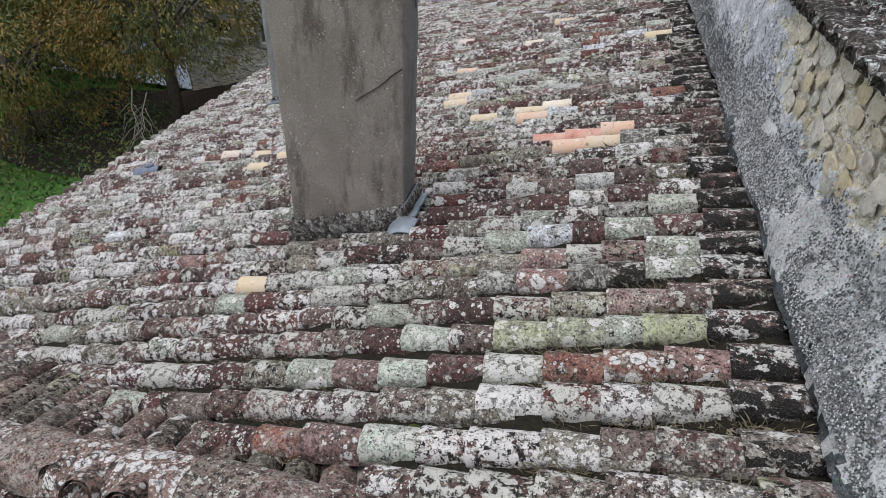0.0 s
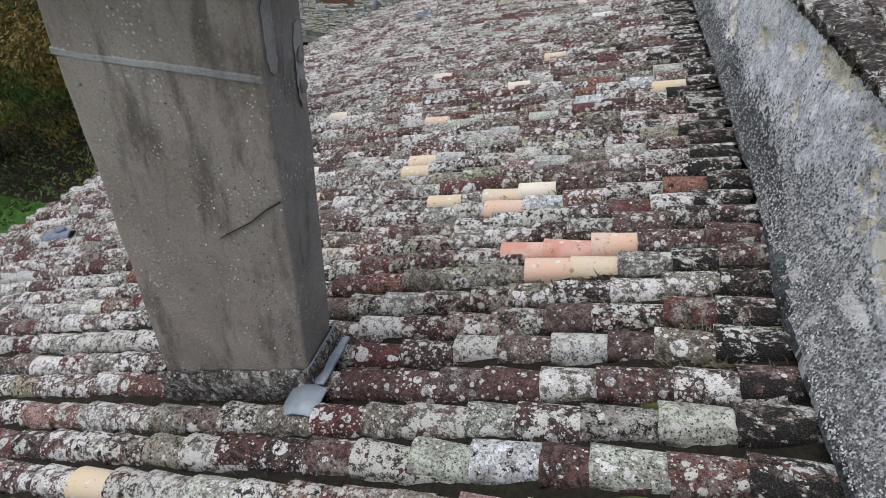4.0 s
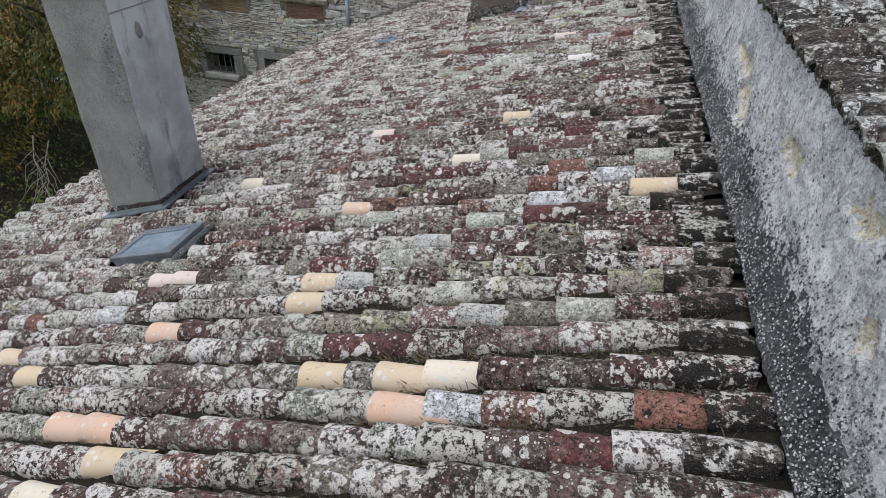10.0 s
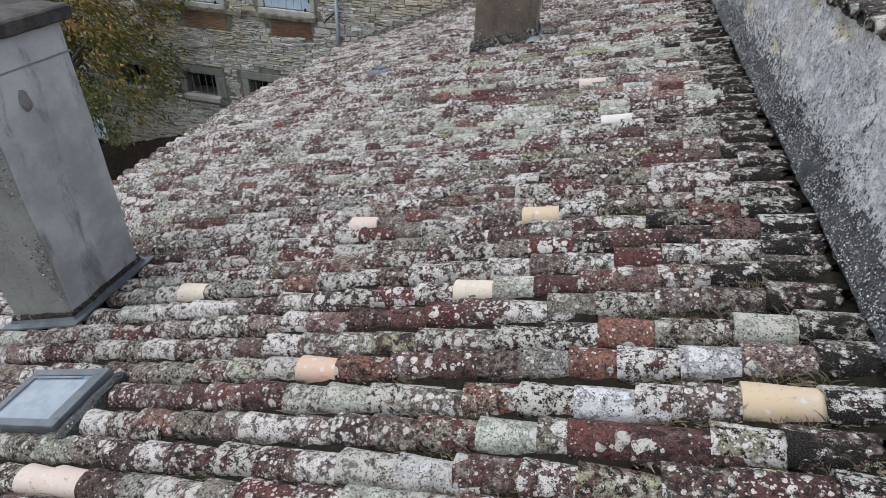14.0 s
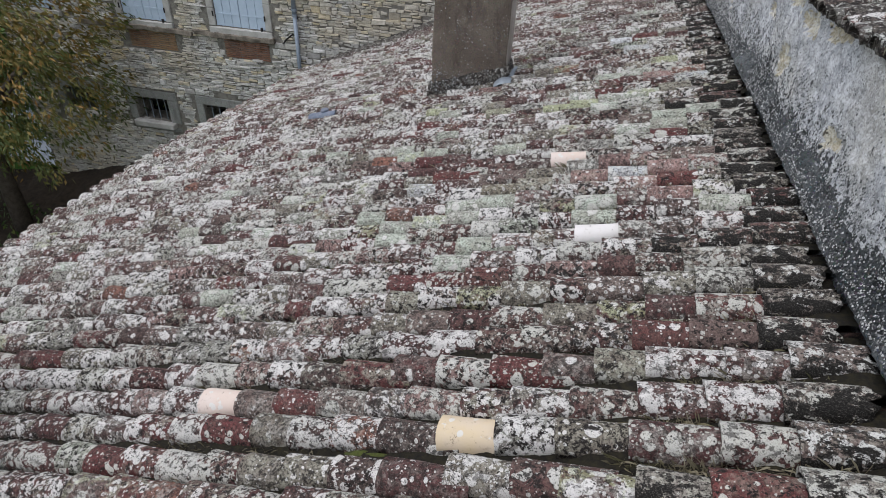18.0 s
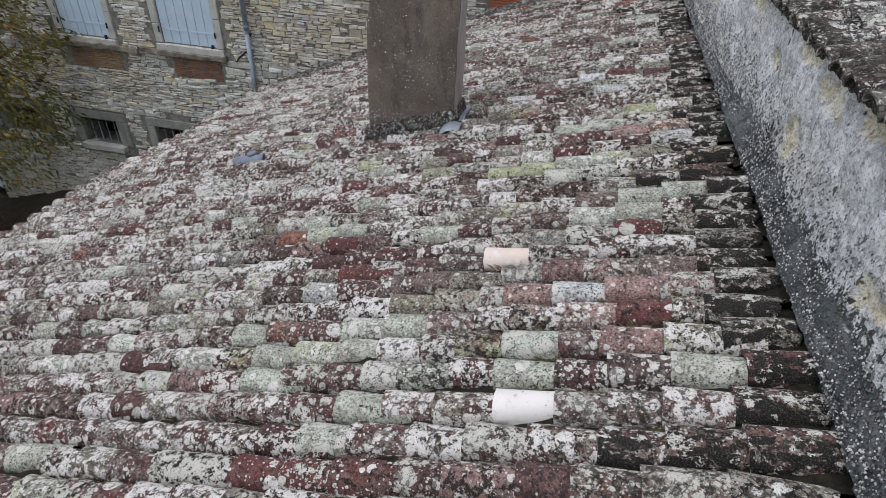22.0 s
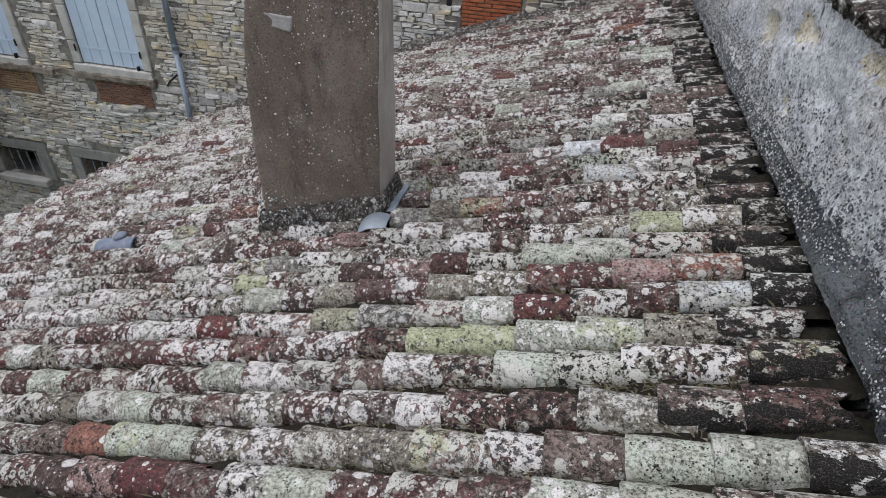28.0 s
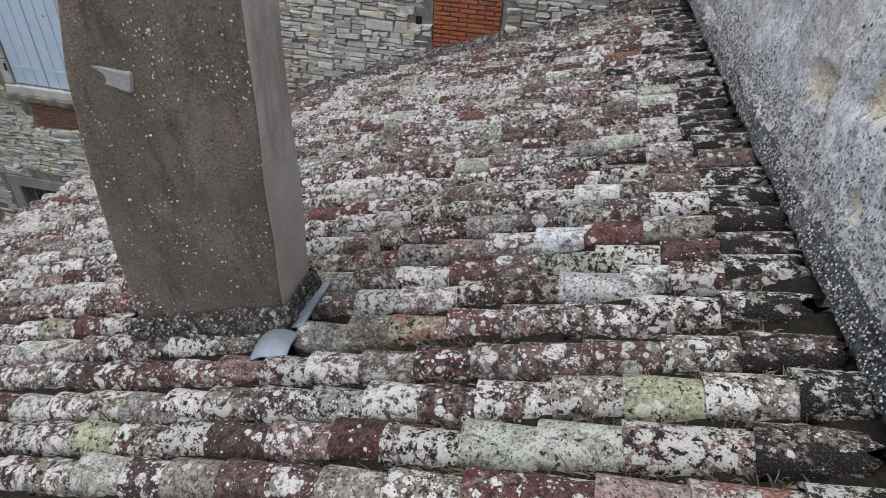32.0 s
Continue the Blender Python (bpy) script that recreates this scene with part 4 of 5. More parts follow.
# rubble: long flat stones in rough courses
rng = random.Random(11)
GAPS = [(x0 - 0.17, x1 + 0.17, z0 - 0.16, z1 + 0.2) for x0, x1, z0, z1 in SHUT] + [(x0 - 0.2, x1 + 0.28, z0 - 0.24, z1 + 0.2) for x0, x1, z0, z1 in BARRED]
GAPS += [(BLIND[0] - 0.01, BLIND[1] + 0.01, BLIND[2], BLIND[3])] + [(x0 - 0.02, x1 + 0.02, z0 - 0.02, z1 + 0.05) for x0, x1, z0, z1 in PATCH]


def rubble_block(x0, x1, z0, z1, proud):
    """A squared rubble stone with uneven corners and a chamfered face."""
    j = lambda a: rng.uniform(-a, a)
    cx, cz = (x0 + x1) / 2, (z0 + z1) / 2
    back = [(x0 + j(0.022), 0.015, z0 + j(0.015)), (x1 + j(0.022), 0.015, z0 + j(0.015)), (x1 + j(0.022), 0.015, z1 + j(0.015)), (x0 + j(0.022), 0.015, z1 + j(0.015))]
    mid = [(cx + (x - cx) * 0.97, -proud * 0.55 + j(0.004), cz + (z - cz) * 0.94) for x, _, z in back]
    face = [(cx + (x - cx) * 0.86 + j(0.006), -proud + j(0.006), cz + (z - cz) * 0.7 + j(0.004)) for x, _, z in back]
    faces = [(8, 9, 10, 11)] + [(a + k, a + (k + 1) % 4, a + 4 + (k + 1) % 4, a + 4 + k) for a in (0, 4) for k in range(4)]
    return back + mid + face, faces


singles, rest_v, rest_f = [], [], []


def lay(x, x1, z, z1):
    if any(a < x1 and x < b and c < z1 and z < d for a, b, c, d in GAPS):
        return
    if rng.random() < 0.025:
        return
    v, f = rubble_block(x, x1, z, z1, rng.uniform(0.004, 0.05))
    if -2.9 < x < 1.3 and 1.62 < z < 2.7 and len(singles) < 300:
        singles.append((v, f))
    else:
        b = len(rest_v)
        rest_v.extend(v)
        rest_f.extend(tuple(b + i for i in q) for q in f)


z = GROUND + 0.2
while z < 3.25:
    tall = rng.choice((0.08, 0.1, 0.12, 0.14))
    x = LEFT_END + rng.uniform(0, 0.1)
    while x < RIGHT_END - 0.1:
        wide = rng.uniform(0.12, 0.34)
        wave = 0.03 * noise.noise(Vector((x * 0.9, z * 2, 7)))
        x1 = min(x + wide - 0.008, RIGHT_END)
        kind_ = rng.random()
        if kind_ < 0.1 or (tall < 0.09 and kind_ < 0.5):
            lay(x, x1, z + wave, z + wave + tall - 0.008)
        else:
            # two or three thin layers in the height of one course
            zs_, n_ = [z + wave], 2 if kind_ < 0.65 or tall < 0.11 else 3
            for k in range(1, n_):
                zs_.append(z + wave + tall * (k + rng.uniform(-0.2, 0.2)) / n_)
            zs_.append(z + wave + tall)
            for a, b in zip(zs_, zs_[1:]):
                m_ = x + wide * rng.uniform(0.35, 0.65) if wide > 0.2 and rng.random() < 0.5 else None
                for q0, q1 in ([(x, x1)] if m_ is None else [(x, m_ - 0.006), (m_, x1)]):
                    lay(q0, q1, a, b - 0.007)
        x += wide
    z += tall
tagged(link_mesh("rubble", rest_v, rest_f, M_STONE, wall_north), "rough courses of pale grey and ochre rubble", kind="stuff")
for v, f in singles:
    link_mesh("stone", v, f, M_STONE_ONE, wall_north)


def brickwork(x0, x1, z0, z1, y, material, tall=0.05, long=0.2):
    shapes = []
    for k in range(4):
        bm = slab(0, 0, 0, long - 0.012, 0.05, tall - 0.012, 0.004)
        rough(bm, 0.004, 20, k)
        me = bpy.data.meshes.new("brick")
        bm.to_mesh(me)
        bm.free()
        me.materials.append(material)
        shapes.append(me)
    row, zz = 0, z0
    while zz + tall <= z1 + 0.012:
        xx = x0 + (0 if row % 2 else -long / 2)
        while xx < x1 - 0.03:
            a, b = max(xx, x0), min(xx + long, x1)
            if b - a > 0.04:
                ob = new("brick", shapes[rng.randrange(4)])
                ob.parent = wall_north
                ob.matrix_basis = Matrix.Translation((a, y + rng.uniform(-0.006, 0.006), zz)) @ Matrix.Rotation(rng.gauss(0, 0.008), 4, "Y") @ Matrix.Diagonal(((b - a) / long, 1, 1, 1))
            xx += long
        zz += tall
        row += 1


brickwork(BLIND[0] + 0.01, BLIND[1] - 0.01, BLIND[2], BLIND[3], -0.012, M_BRICK)
tagged(part("brick_backing", slab(BLIND[0], 0.02, BLIND[2], BLIND[1], 0.3, BLIND[3]), M_MORTAR, wall_north), "mortar behind the walled-up opening")
for x0, x1, z0, z1 in PATCH:
    brickwork(x0, x1, z0, z1, -0.02, M_OLDBRICK, 0.042, 0.24)

# ledge stones under the shuttered windows, and a few long flat stones below the patch
for x0, x1, top_ in ((-10.3, -7.5, 0.62), (-7.45, -5.6, 0.66)):
    bm = cut(slab(x0, -0.09, top_ - 0.1, x1, 0.02, top_, 0.012), 0.1)
    tagged(part("ledge", rough(rough(bm, 0.035, 4, x0), 0.015, 15, x0), M_LEDGE, wall_north), "broken limestone ledge under a window")
for k in range(7):
    x0 = -6.75 + rng.uniform(0, 0.8)
    z0 = 0.0 + 0.028 * k - 0.04
    bm = cut(slab(x0, -0.05 - rng.uniform(0, 0.03), z0, x0 + rng.uniform(0.2, 0.4), 0.02, z0 + 0.045, 0.01), 0.08)
    part("stone", rough(bm, 0.012, 9, k), M_STONE_ONE, wall_north)

# shuttered windows
for i, (x0, x1, z0, z1) in enumerate(SHUT):
    w = tagged(empty("window_%d" % (i + 1)), "closed pale blue plank shutters in a stone surround", "window", kind="structure")
    w.matrix_basis = FRONT
    for name, q in (("jamb", (x0 - 0.15, x0 - 0.004)), ("jamb", (x1 + 0.004, x1 + 0.15))):
        zz = z0
        while zz < z1:
            up_ = min(zz + rng.uniform(0.35, 0.6), z1)
            part(name, rough(cut(slab(q[0], -0.035, zz + 0.004, q[1], 0.25, up_ - 0.004, 0.01), 0.15), 0.008, 8, zz + q[0]), M_DRESSED, w)
            zz = up_
    part("sill", rough(cut(slab(x0 - 0.15, -0.06, z0 - 0.14, x1 + 0.15, 0.25, z0 - 0.01, 0.012), 0.15), 0.012, 7, i), M_DRESSED, w)
    part("lintel", rough(cut(slab(x0 - 0.2, -0.04, z1 + 0.004, x1 + 0.2, 0.25, z1 + 0.2, 0.012), 0.15), 0.01, 7, i), M_DRESSED, w)
    mid_ = (x0 + x1) / 2
    for s0, s1 in ((x0 + 0.006, mid_ - 0.004), (mid_ + 0.004, x1 - 0.006)):
        leaf = part("shutter", slab(s0, 0.03, z0 + 0.01, s1, 0.05, z1 - 0.01), M_SHUTTER, w)
        n_ = 3
        for k in range(n_):
            a, b = s0 + (s1 - s0) * k / n_, s0 + (s1 - s0) * (k + 1) / n_
            part("plank", slab(a + 0.004, 0.008, z0 + 0.01, b - 0.004, 0.028, z1 - 0.01, 0.003), M_SHUTTER, leaf)
        for hz in (z0 + 0.24, z1 - 0.3):
            part("strap_hinge", slab(s0 + 0.02, 0.0, hz, s1 - 0.02, 0.007, hz + 0.03, 0.002), M_SHUTTER, leaf)
    for px in (x0 - 0.02, x1 + 0.02):
        part("hinge_pin", tube([(px, -0.045, z0 + 0.2), (px, -0.045, z0 + 0.3)], 0.014, 6), M_IRON, w)
    part("shutter_catch", slab(x1 - 0.1, -0.05, z0 - 0.03, x1 - 0.07, 0.0, z0 + 0.06, 0.004), M_IRON, w)

# small barred windows
for i, (x0, x1, z0, z1) in enumerate(BARRED):
    w = tagged(empty("window_%d" % (i + 4)), "small dark barred window in a grey cement surround", "window", kind="structure")
    w.matrix_basis = FRONT
    part("lintel", rough(cut(slab(x0 - 0.18, -0.03, z1 + 0.004, x1 + 0.26, 0.3, z1 + 0.19, 0.01), 0.2), 0.006, 6, i), M_CHIMNEY_GREY, w)
    part("jamb", rough(cut(slab(x0 - 0.18, -0.03, z0 - 0.02, x0 - 0.003, 0.3, z1, 0.01), 0.2), 0.006, 6, i), M_CHIMNEY_GREY, w)
    part("jamb", rough(cut(slab(x1 + 0.003, -0.03, z0 - 0.02, x1 + 0.26, 0.3, z1, 0.01), 0.2), 0.006, 6, i + 2), M_CHIMNEY_GREY, w)
    part("sill", rough(cut(slab(x0 - 0.05, -0.16, z0 - 0.14, x1 + 0.12, 0.3, z0 - 0.004, 0.015), 0.2), 0.012, 6, i), M_DRESSED, w)
    part("under_sill", rough(cut(slab(x0 - 0.15, -0.03, z0 - 0.23, x1 + 0.22, 0.1, z0 - 0.145, 0.01), 0.2), 0.006, 6, i), M_CHIMNEY_GREY, w)
    for k in range(4):
        bx = x0 + (x1 - x0) * (k + 0.7) / 4.6
        part("bar", tube([(bx, 0.1, z0 - 0.01), (bx, 0.1, z1 + 0.01)], 0.011, 6), M_PIPE, w)
    part("crossbar", slab(x0, 0.09, z1 - 0.1, x1, 0.1, z1 - 0.07, 0.002), M_IRON, w)

# rainwater pipe
pipe = tagged(empty("drainpipe"), "grey-blue zinc rainwater downpipe on a stone wall", "pipe")
pipe.matrix_basis = FRONT
part("pipe_upper", tube([(-5.06, -0.11, 1.17), (-5.06, -0.11, 5.3)], 0.045, 12), M_PIPE, pipe, smooth=True)
part("pipe_lower", tube([(-5.06, -0.11, -0.6), (-5.06, -0.11, 1.2)], 0.041, 12), M_PIPE, pipe, smooth=True)
for zc in (1.17, 1.27, 3.2):
    part("collar", tube([(-5.06, -0.11, zc), (-5.06, -0.11, zc + 0.035)], 0.053, 12), M_PIPE, pipe)
part("bracket", slab(-5.1, -0.09, 1.1, -5.02, 0.03, 1.13, 0.003), M_IRON, pipe)
stay = tagged(part("iron_stay", tube([(-5.46, 0.02, 0.55), (-5.3, -0.09, 0.69), (-5.13, -0.11, 0.82)], 0.016, 7), M_IRON), "short dark iron stay set in the wall beside the pipe", "bracket")
stay.matrix_basis = FRONT
# putlog holes as near-black slabs: their shade is painted, nothing is recessed
for hx, hz in ((-0.93, 2.22), (-1.9, 1.95), (-2.3, 2.5)):
    part("putlog_shade", slab(hx, -0.012, hz, hx + 0.07, 0.03, hz + 0.09, 0.004), M_DARK, wall_north)

# grey mortar band where the roof runs into this house
verts, faces = [], []
prof = [(0.15, -0.07), (0.13, 0.0), (0.1, 0.02), (0.06, 0.04), (0.02, 0.07), (-0.02, 0.09)]
for i in range(401):
    x = -4.6 + 6.45 * i / 400
    for dy, dz in prof:
        p = Vector((x, dy * 3, dz * 3))
        yy = 18.069 + 0.025 * x - dy * (1 + 0.3 * noise.noise(Vector((x * 1.7, 4, 0))))
        verts.append((x, yy + 0.02 * noise.noise(p * 9), roof_z(x, yy) + dz + 0.02 * noise.noise(p * 14) + 0.012 * noise.noise(p * 33)))
faces = [(i * 6 + j, i * 6 + j + 1, (i + 1) * 6 + j + 1, (i + 1) * 6 + j) for i in range(400) for j in range(5)]
tagged(link_mesh("mortar_band", verts, faces, M_BASE, smooth=True), "grey pebbly mortar band between roof and house wall", "trim", kind="structure")

# ---- bare stones showing where the roughcast has fallen ----
rng = random.Random(5)


def lump(seed, sy, sz, sx):
    bm = bmesh.new()
    bmesh.ops.create_icosphere(bm, subdivisions=2, radius=1)
    for v in bm.verts:
        n = v.co.normalized()
        k = max(abs(n.y), abs(n.z))
        v.co = Vector((n.x * sx, n.y * sy * (0.72 + 0.28 / max(k, 0.5) * 0.7), n.z * sz * (0.72 + 0.28 / max(k, 0.5) * 0.7)))
        v.co += noise.noise_vector(n * 1.7 + Vector((seed, 0, 0))) * 0.45 * min(sy, sz) + noise.noise_vector(n * 5 + Vector((seed, 3, 0))) * 0.2 * min(sy, sz)
    return bm


LUMPS = []
for k in range(10):
    bm = lump(k * 3.7, rng.uniform(0.07, 0.12), rng.uniform(0.05, 0.085), 0.05)
    for v in bm.verts:
        v.co.x = max(v.co.x, -0.022 + 0.006 * noise.noise(v.co * 25))
    me = bpy.data.meshes.new("stone")
    bm.to_mesh(me)
    bm.free()
    me.materials.append(M_OCHRE)
    me.polygons.foreach_set("use_smooth", [False] * len(me.polygons))
    LUMPS.append(me)
places = []
y = 2.2
while y < 4.7:
    zz = 2.98
    while zz < 3.45:
        if fallen(y, zz) > 0.05 and rng.random() < 0.9 and y < 3.9 + (zz - 2.98) * 1.4 and y > 2.2 + (3.45 - zz) * 0.6:
            places.append((y + rng.uniform(-0.03, 0.03), zz + rng.uniform(-0.02, 0.02)))
        zz += rng.uniform(0.085, 0.115)
    y += rng.uniform(0.12, 0.16)
for y, zz in places:
    ob = new("stone", LUMPS[rng.randrange(10)])
    ob.parent = wall_east
    s = rng.uniform(0.3, 0.75)
    ob.matrix_basis = Matrix.Translation((wall_x(y) + 0.003 - 0.03 * noise.noise(Vector((0, y, zz)) * 1.1), y, zz)) @ Matrix.Rotation(rng.uniform(-0.5, 0.5), 4, "X") @ Matrix.Diagonal((0.2, s * rng.uniform(0.8, 1.5), s, 1))

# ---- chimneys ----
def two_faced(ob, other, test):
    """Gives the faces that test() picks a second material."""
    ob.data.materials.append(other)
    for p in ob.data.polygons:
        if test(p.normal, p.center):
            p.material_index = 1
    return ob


def collar(name, x0, x1, y0, y1, high, out, material, parent, label=""):
    """A mortar collar that follows the slope round a chimney's foot."""
    bm = bmesh.new()
    rings = []
    for grow, lift in ((out, -0.08), (out, high * 0.25), (out * 0.75, high * 0.8), (out * 0.35, high)):
        loop = []
        for (ax, ay), (bx, by) in (((x0, y0), (x1, y0)), ((x1, y0), (x1, y1)), ((x1, y1), (x0, y1)), ((x0, y1), (x0, y0))):
            for k in range(12):
                x, y = ax + (bx - ax) * k / 12, ay + (by - ay) * k / 12
                x += grow * (1 if x > (x0 + x1) / 2 + 0.3 * (x1 - x0) else -1 if x < (x0 + x1) / 2 - 0.3 * (x1 - x0) else 0)
                y += grow * (1 if y > (y0 + y1) / 2 + 0.2 * (y1 - y0) else -1 if y < (y0 + y1) / 2 - 0.2 * (y1 - y0) else 0)
                loop.append(bm.verts.new((x, y, roof_z(x, y) + lift)))
        rings.append(loop)
    n_ = len(rings[0])
    for q, w in zip(rings, rings[1:]):
        for k in range(n_):
            bm.faces.new((q[k], q[(k + 1) % n_], w[(k + 1) % n_], w[k]))
    bmesh.ops.recalc_face_normals(bm, faces=bm.faces)
    bmesh.ops.subdivide_edges(bm, edges=bm.edges[:], cuts=1, use_grid_fill=True)
    rough(bm, 0.014, 14, x0)
    rough(bm, 0.006, 50, x0)
    return part(name, bm, material, parent, label, smooth=True)


def stack(x0, x1, y0, y1, z0, z1, seed, lean=0.0):
    bm = cut(slab(x0, y0, z0, x1, y1, z1, 0.018, 2), 0.12)
    rough(bm, 0.012, 3, seed)
    return rough(bm, 0.003, 25, seed)


def apron(x, y0, y1, wide, material, parent, label=""):
    """A strip of lead folded up against the right flank and turned out over the tiles."""
    bm = bmesh.new()
    cols = []
    for k in range(15):
        y = y0 + (y1 - y0) * k / 14
        w = 0.006 * noise.noise(Vector((y * 9, x, 0)))
        cols.append([bm.verts.new((x + dx + w, y, roof_z(x + dx, y) + dz + w)) for dx, dz in ((0.006, 0.13), (0.012, 0.05), (0.04, 0.024), (wide, 0.028), (wide + 0.006, 0.012))])
    for a, b in zip(cols, cols[1:]):
        for k in range(4):
            bm.faces.new((a[k], b[k], b[k + 1], a[k + 1]))
    ob = part("lead_apron", bm, material, parent, label, smooth=True)
    ob.modifiers.new("thickness", "SOLIDIFY").thickness = 0.003
    return ob


def lead_tongue(x, y, material, parent):
    bm = cut(slab(-0.095, -0.085, -0.004, 0.095, 0.07, 0.004, 0.002), 0.04)
    for v in bm.verts:
        v.co.z += 0.035 * (1 - (v.co.x / 0.1) ** 2) - 0.35 * max(0, -v.co.y - 0.02) + 0.004 * noise.noise(v.co * 30)
    bmesh.ops.rotate(bm, verts=bm.verts, matrix=Matrix.Rotation(-TILT, 3, "Y"))
    bmesh.ops.translate(bm, verts=bm.verts, vec=(x, y, roof_z(x, y) + 0.005))
    return part("lead_tongue", bm, material, parent, "dull folded lead tongue", smooth=True)


# the brown one with a slab cap and two pots
X0, X1, F0, F1 = -0.93, -0.12, 3.79, 4.06
chimney = tagged(empty("chimney", (0, 0, 0)), "broad brown-grey rendered chimney with a mossy slab cap and pots", "chimney")
shaft = part("shaft", stack(X0, X1, F0, F1, 1.35, 3.73, 2), M_OLIVE, chimney, smooth=True)
# the flank towards +x is a darker, greyer tone than the front
two_faced(shaft, M_CEMENT_DARK, lambda n, c: n.x > 0.7)
part("band", rough(cut(slab(X0 - 0.004, F0 - 0.006, 3.428, X1 - 0.01, F1 - 0.05, 3.455, 0.005), 0.08), 0.007, 7), M_SMEAR, chimney, "pale cement band")
bm = bmesh.new()
ends = [(-0.42, 2.775), (-0.37, 2.812), (-0.27, 2.88), (-0.19, 2.955), (-0.128, 3.0)]
lo = [bm.verts.new((x, F0 - 0.011, z - 0.001 - 0.003 * k / 4)) for k, (x, z) in enumerate(ends)]
hi = [bm.verts.new((x, F0 - 0.011, z + 0.001 + 0.004 * k / 4)) for k, (x, z) in enumerate(ends)]
bk = [bm.verts.new((x, F0 + 0.02, z)) for x, z in ends]
for k in range(4):
    bm.faces.new((lo[k], lo[k + 1], hi[k + 1], hi[k]))
    bm.faces.new((hi[k], hi[k + 1], bk[k + 1], bk[k]))
    bm.faces.new((bk[k], bk[k + 1], lo[k + 1], lo[k]))
part("crack", bm, M_CRACK, chimney, "dark slanting crack in the render")
collar("mortar_foot", X0, X1, F0, F1, 0.12, 0.035, M_BASE, chimney, "lichen-flecked dark mortar foot")
cap = part("cap", rough(rough(cut(slab(X0 - 0.09, F0 - 0.08, 3.735, X1 + 0.12, F1 + 0.09, 3.81, 0.014, 2), 0.035), 0.014, 9, 4), 0.008, 40, 4), M_CAP, chimney, "thick concrete slab crusted with lichen and moss", smooth=True)
for k, (px, py, rad, tall) in enumerate(((-0.21, 3.93, 0.11, 0.34), (-0.64, 3.93, 0.11, 0.34))):
    bm = bmesh.new()
    ring = [(rad * 1.06, 3.8), (rad * 1.02, 3.84), (rad, 3.9), (rad * 0.94, 3.8 + tall - 0.03), (rad * 1.06, 3.8 + tall - 0.02), (rad * 1.06, 3.8 + tall), (rad * 0.8, 3.8 + tall), (rad * 0.8, 3.85)]
    loops = [[bm.verts.new((px + r_ * math.cos(a * math.tau / 20), py + r_ * math.sin(a * math.tau / 20), zz)) for a in range(20)] for r_, zz in ring]
    for a, b in zip(loops, loops[1:]):
        for i in range(20):
            bm.faces.new((a[i], a[(i + 1) % 20], b[(i + 1) % 20], b[i]))
    part("chimney_pot", bm, M_POT, chimney, "purple-brown fired clay pot", smooth=True)
bm = bmesh.new()
for k in range(420):
    a, d = rng.uniform(0, math.tau), rng.triangular(0.105, 0.16, 0.11)
    m_ = Matrix.Translation((-0.21 + d * math.cos(a), 3.93 + d * math.sin(a), 3.815)) @ Matrix.Diagonal((1, 1, 0.5, 1))
    bmesh.ops.create_icosphere(bm, subdivisions=1, radius=rng.uniform(0.002, 0.0055), matrix=m_)
tagged(part("orange_lichen", bm, M_ORANGE, chimney, "orange lichen round the pot's foot"), kind="stuff")
bm = bmesh.new()
for k in range(620):
    side = rng.random()
    if side < 0.45:
        px, py, pz = rng.uniform(X0 - 0.08, X1 + 0.11), rng.choice((F0 - 0.06, F1 + 0.07)) + rng.gauss(0, 0.025), 3.806
    elif side < 0.85:
        px, py, pz = X1 + rng.uniform(0.03, 0.125), rng.uniform(F0 - 0.07, F1 + 0.08), 3.804
    else:
        px, py, pz = X1 + 0.12, rng.uniform(F0 - 0.05, F1 + 0.08), rng.uniform(3.74, 3.8)
    if noise.noise(Vector((px * 9, py * 9, 0))) < -0.12:
        continue
    bmesh.ops.create_icosphere(bm, subdivisions=2, radius=rng.uniform(0.003, 0.01), matrix=Matrix.Translation((px, py, pz)) @ Matrix.Diagonal((1.3, 1.3, 0.7, 1)))
rough(bm, 0.006, 70)
tagged(part("moss", bm, M_BLACK_MOSS, chimney, "cushions of black moss", smooth=True), kind="stuff")


def smear(y0, y1, z0, z1, seed, label, material):
    """A thin ragged coat of cement on the chimney's flank."""
    bm = bmesh.new()
    ny_, nz_ = 20, 56
    grid = [[bm.verts.new((X1 + 0.0075 + 0.003 * noise.noise(Vector((i, k, seed)) * 0.2), y0 + (y1 - y0) * i / ny_ + 0.01 * noise.noise(Vector((seed, k * 0.17, i * 0.1))), z0 + (z1 - z0) * k / nz_)) for i in range(ny_ + 1)] for k in range(nz_ + 1)]
    for k in range(nz_):
        for i in range(ny_):
            a, b = (i + 0.5) / ny_ * 2 - 1, (k + 0.5) / nz_ * 2 - 1
            if a * a * 0.8 + b ** 4 < 0.95 + 0.2 * noise.noise(Vector((i * 0.3, k * 0.2, seed + 5))):
                bm.faces.new((grid[k][i], grid[k][i + 1], grid[k + 1][i + 1], grid[k + 1][i]))
    bmesh.ops.delete(bm, geom=[v for v in bm.verts if not v.link_faces], context="VERTS")
    ob = part("cement_smear", bm, material, chimney, label, smooth=True)
    ob.modifiers.new("thickness", "SOLIDIFY").thickness = 0.002


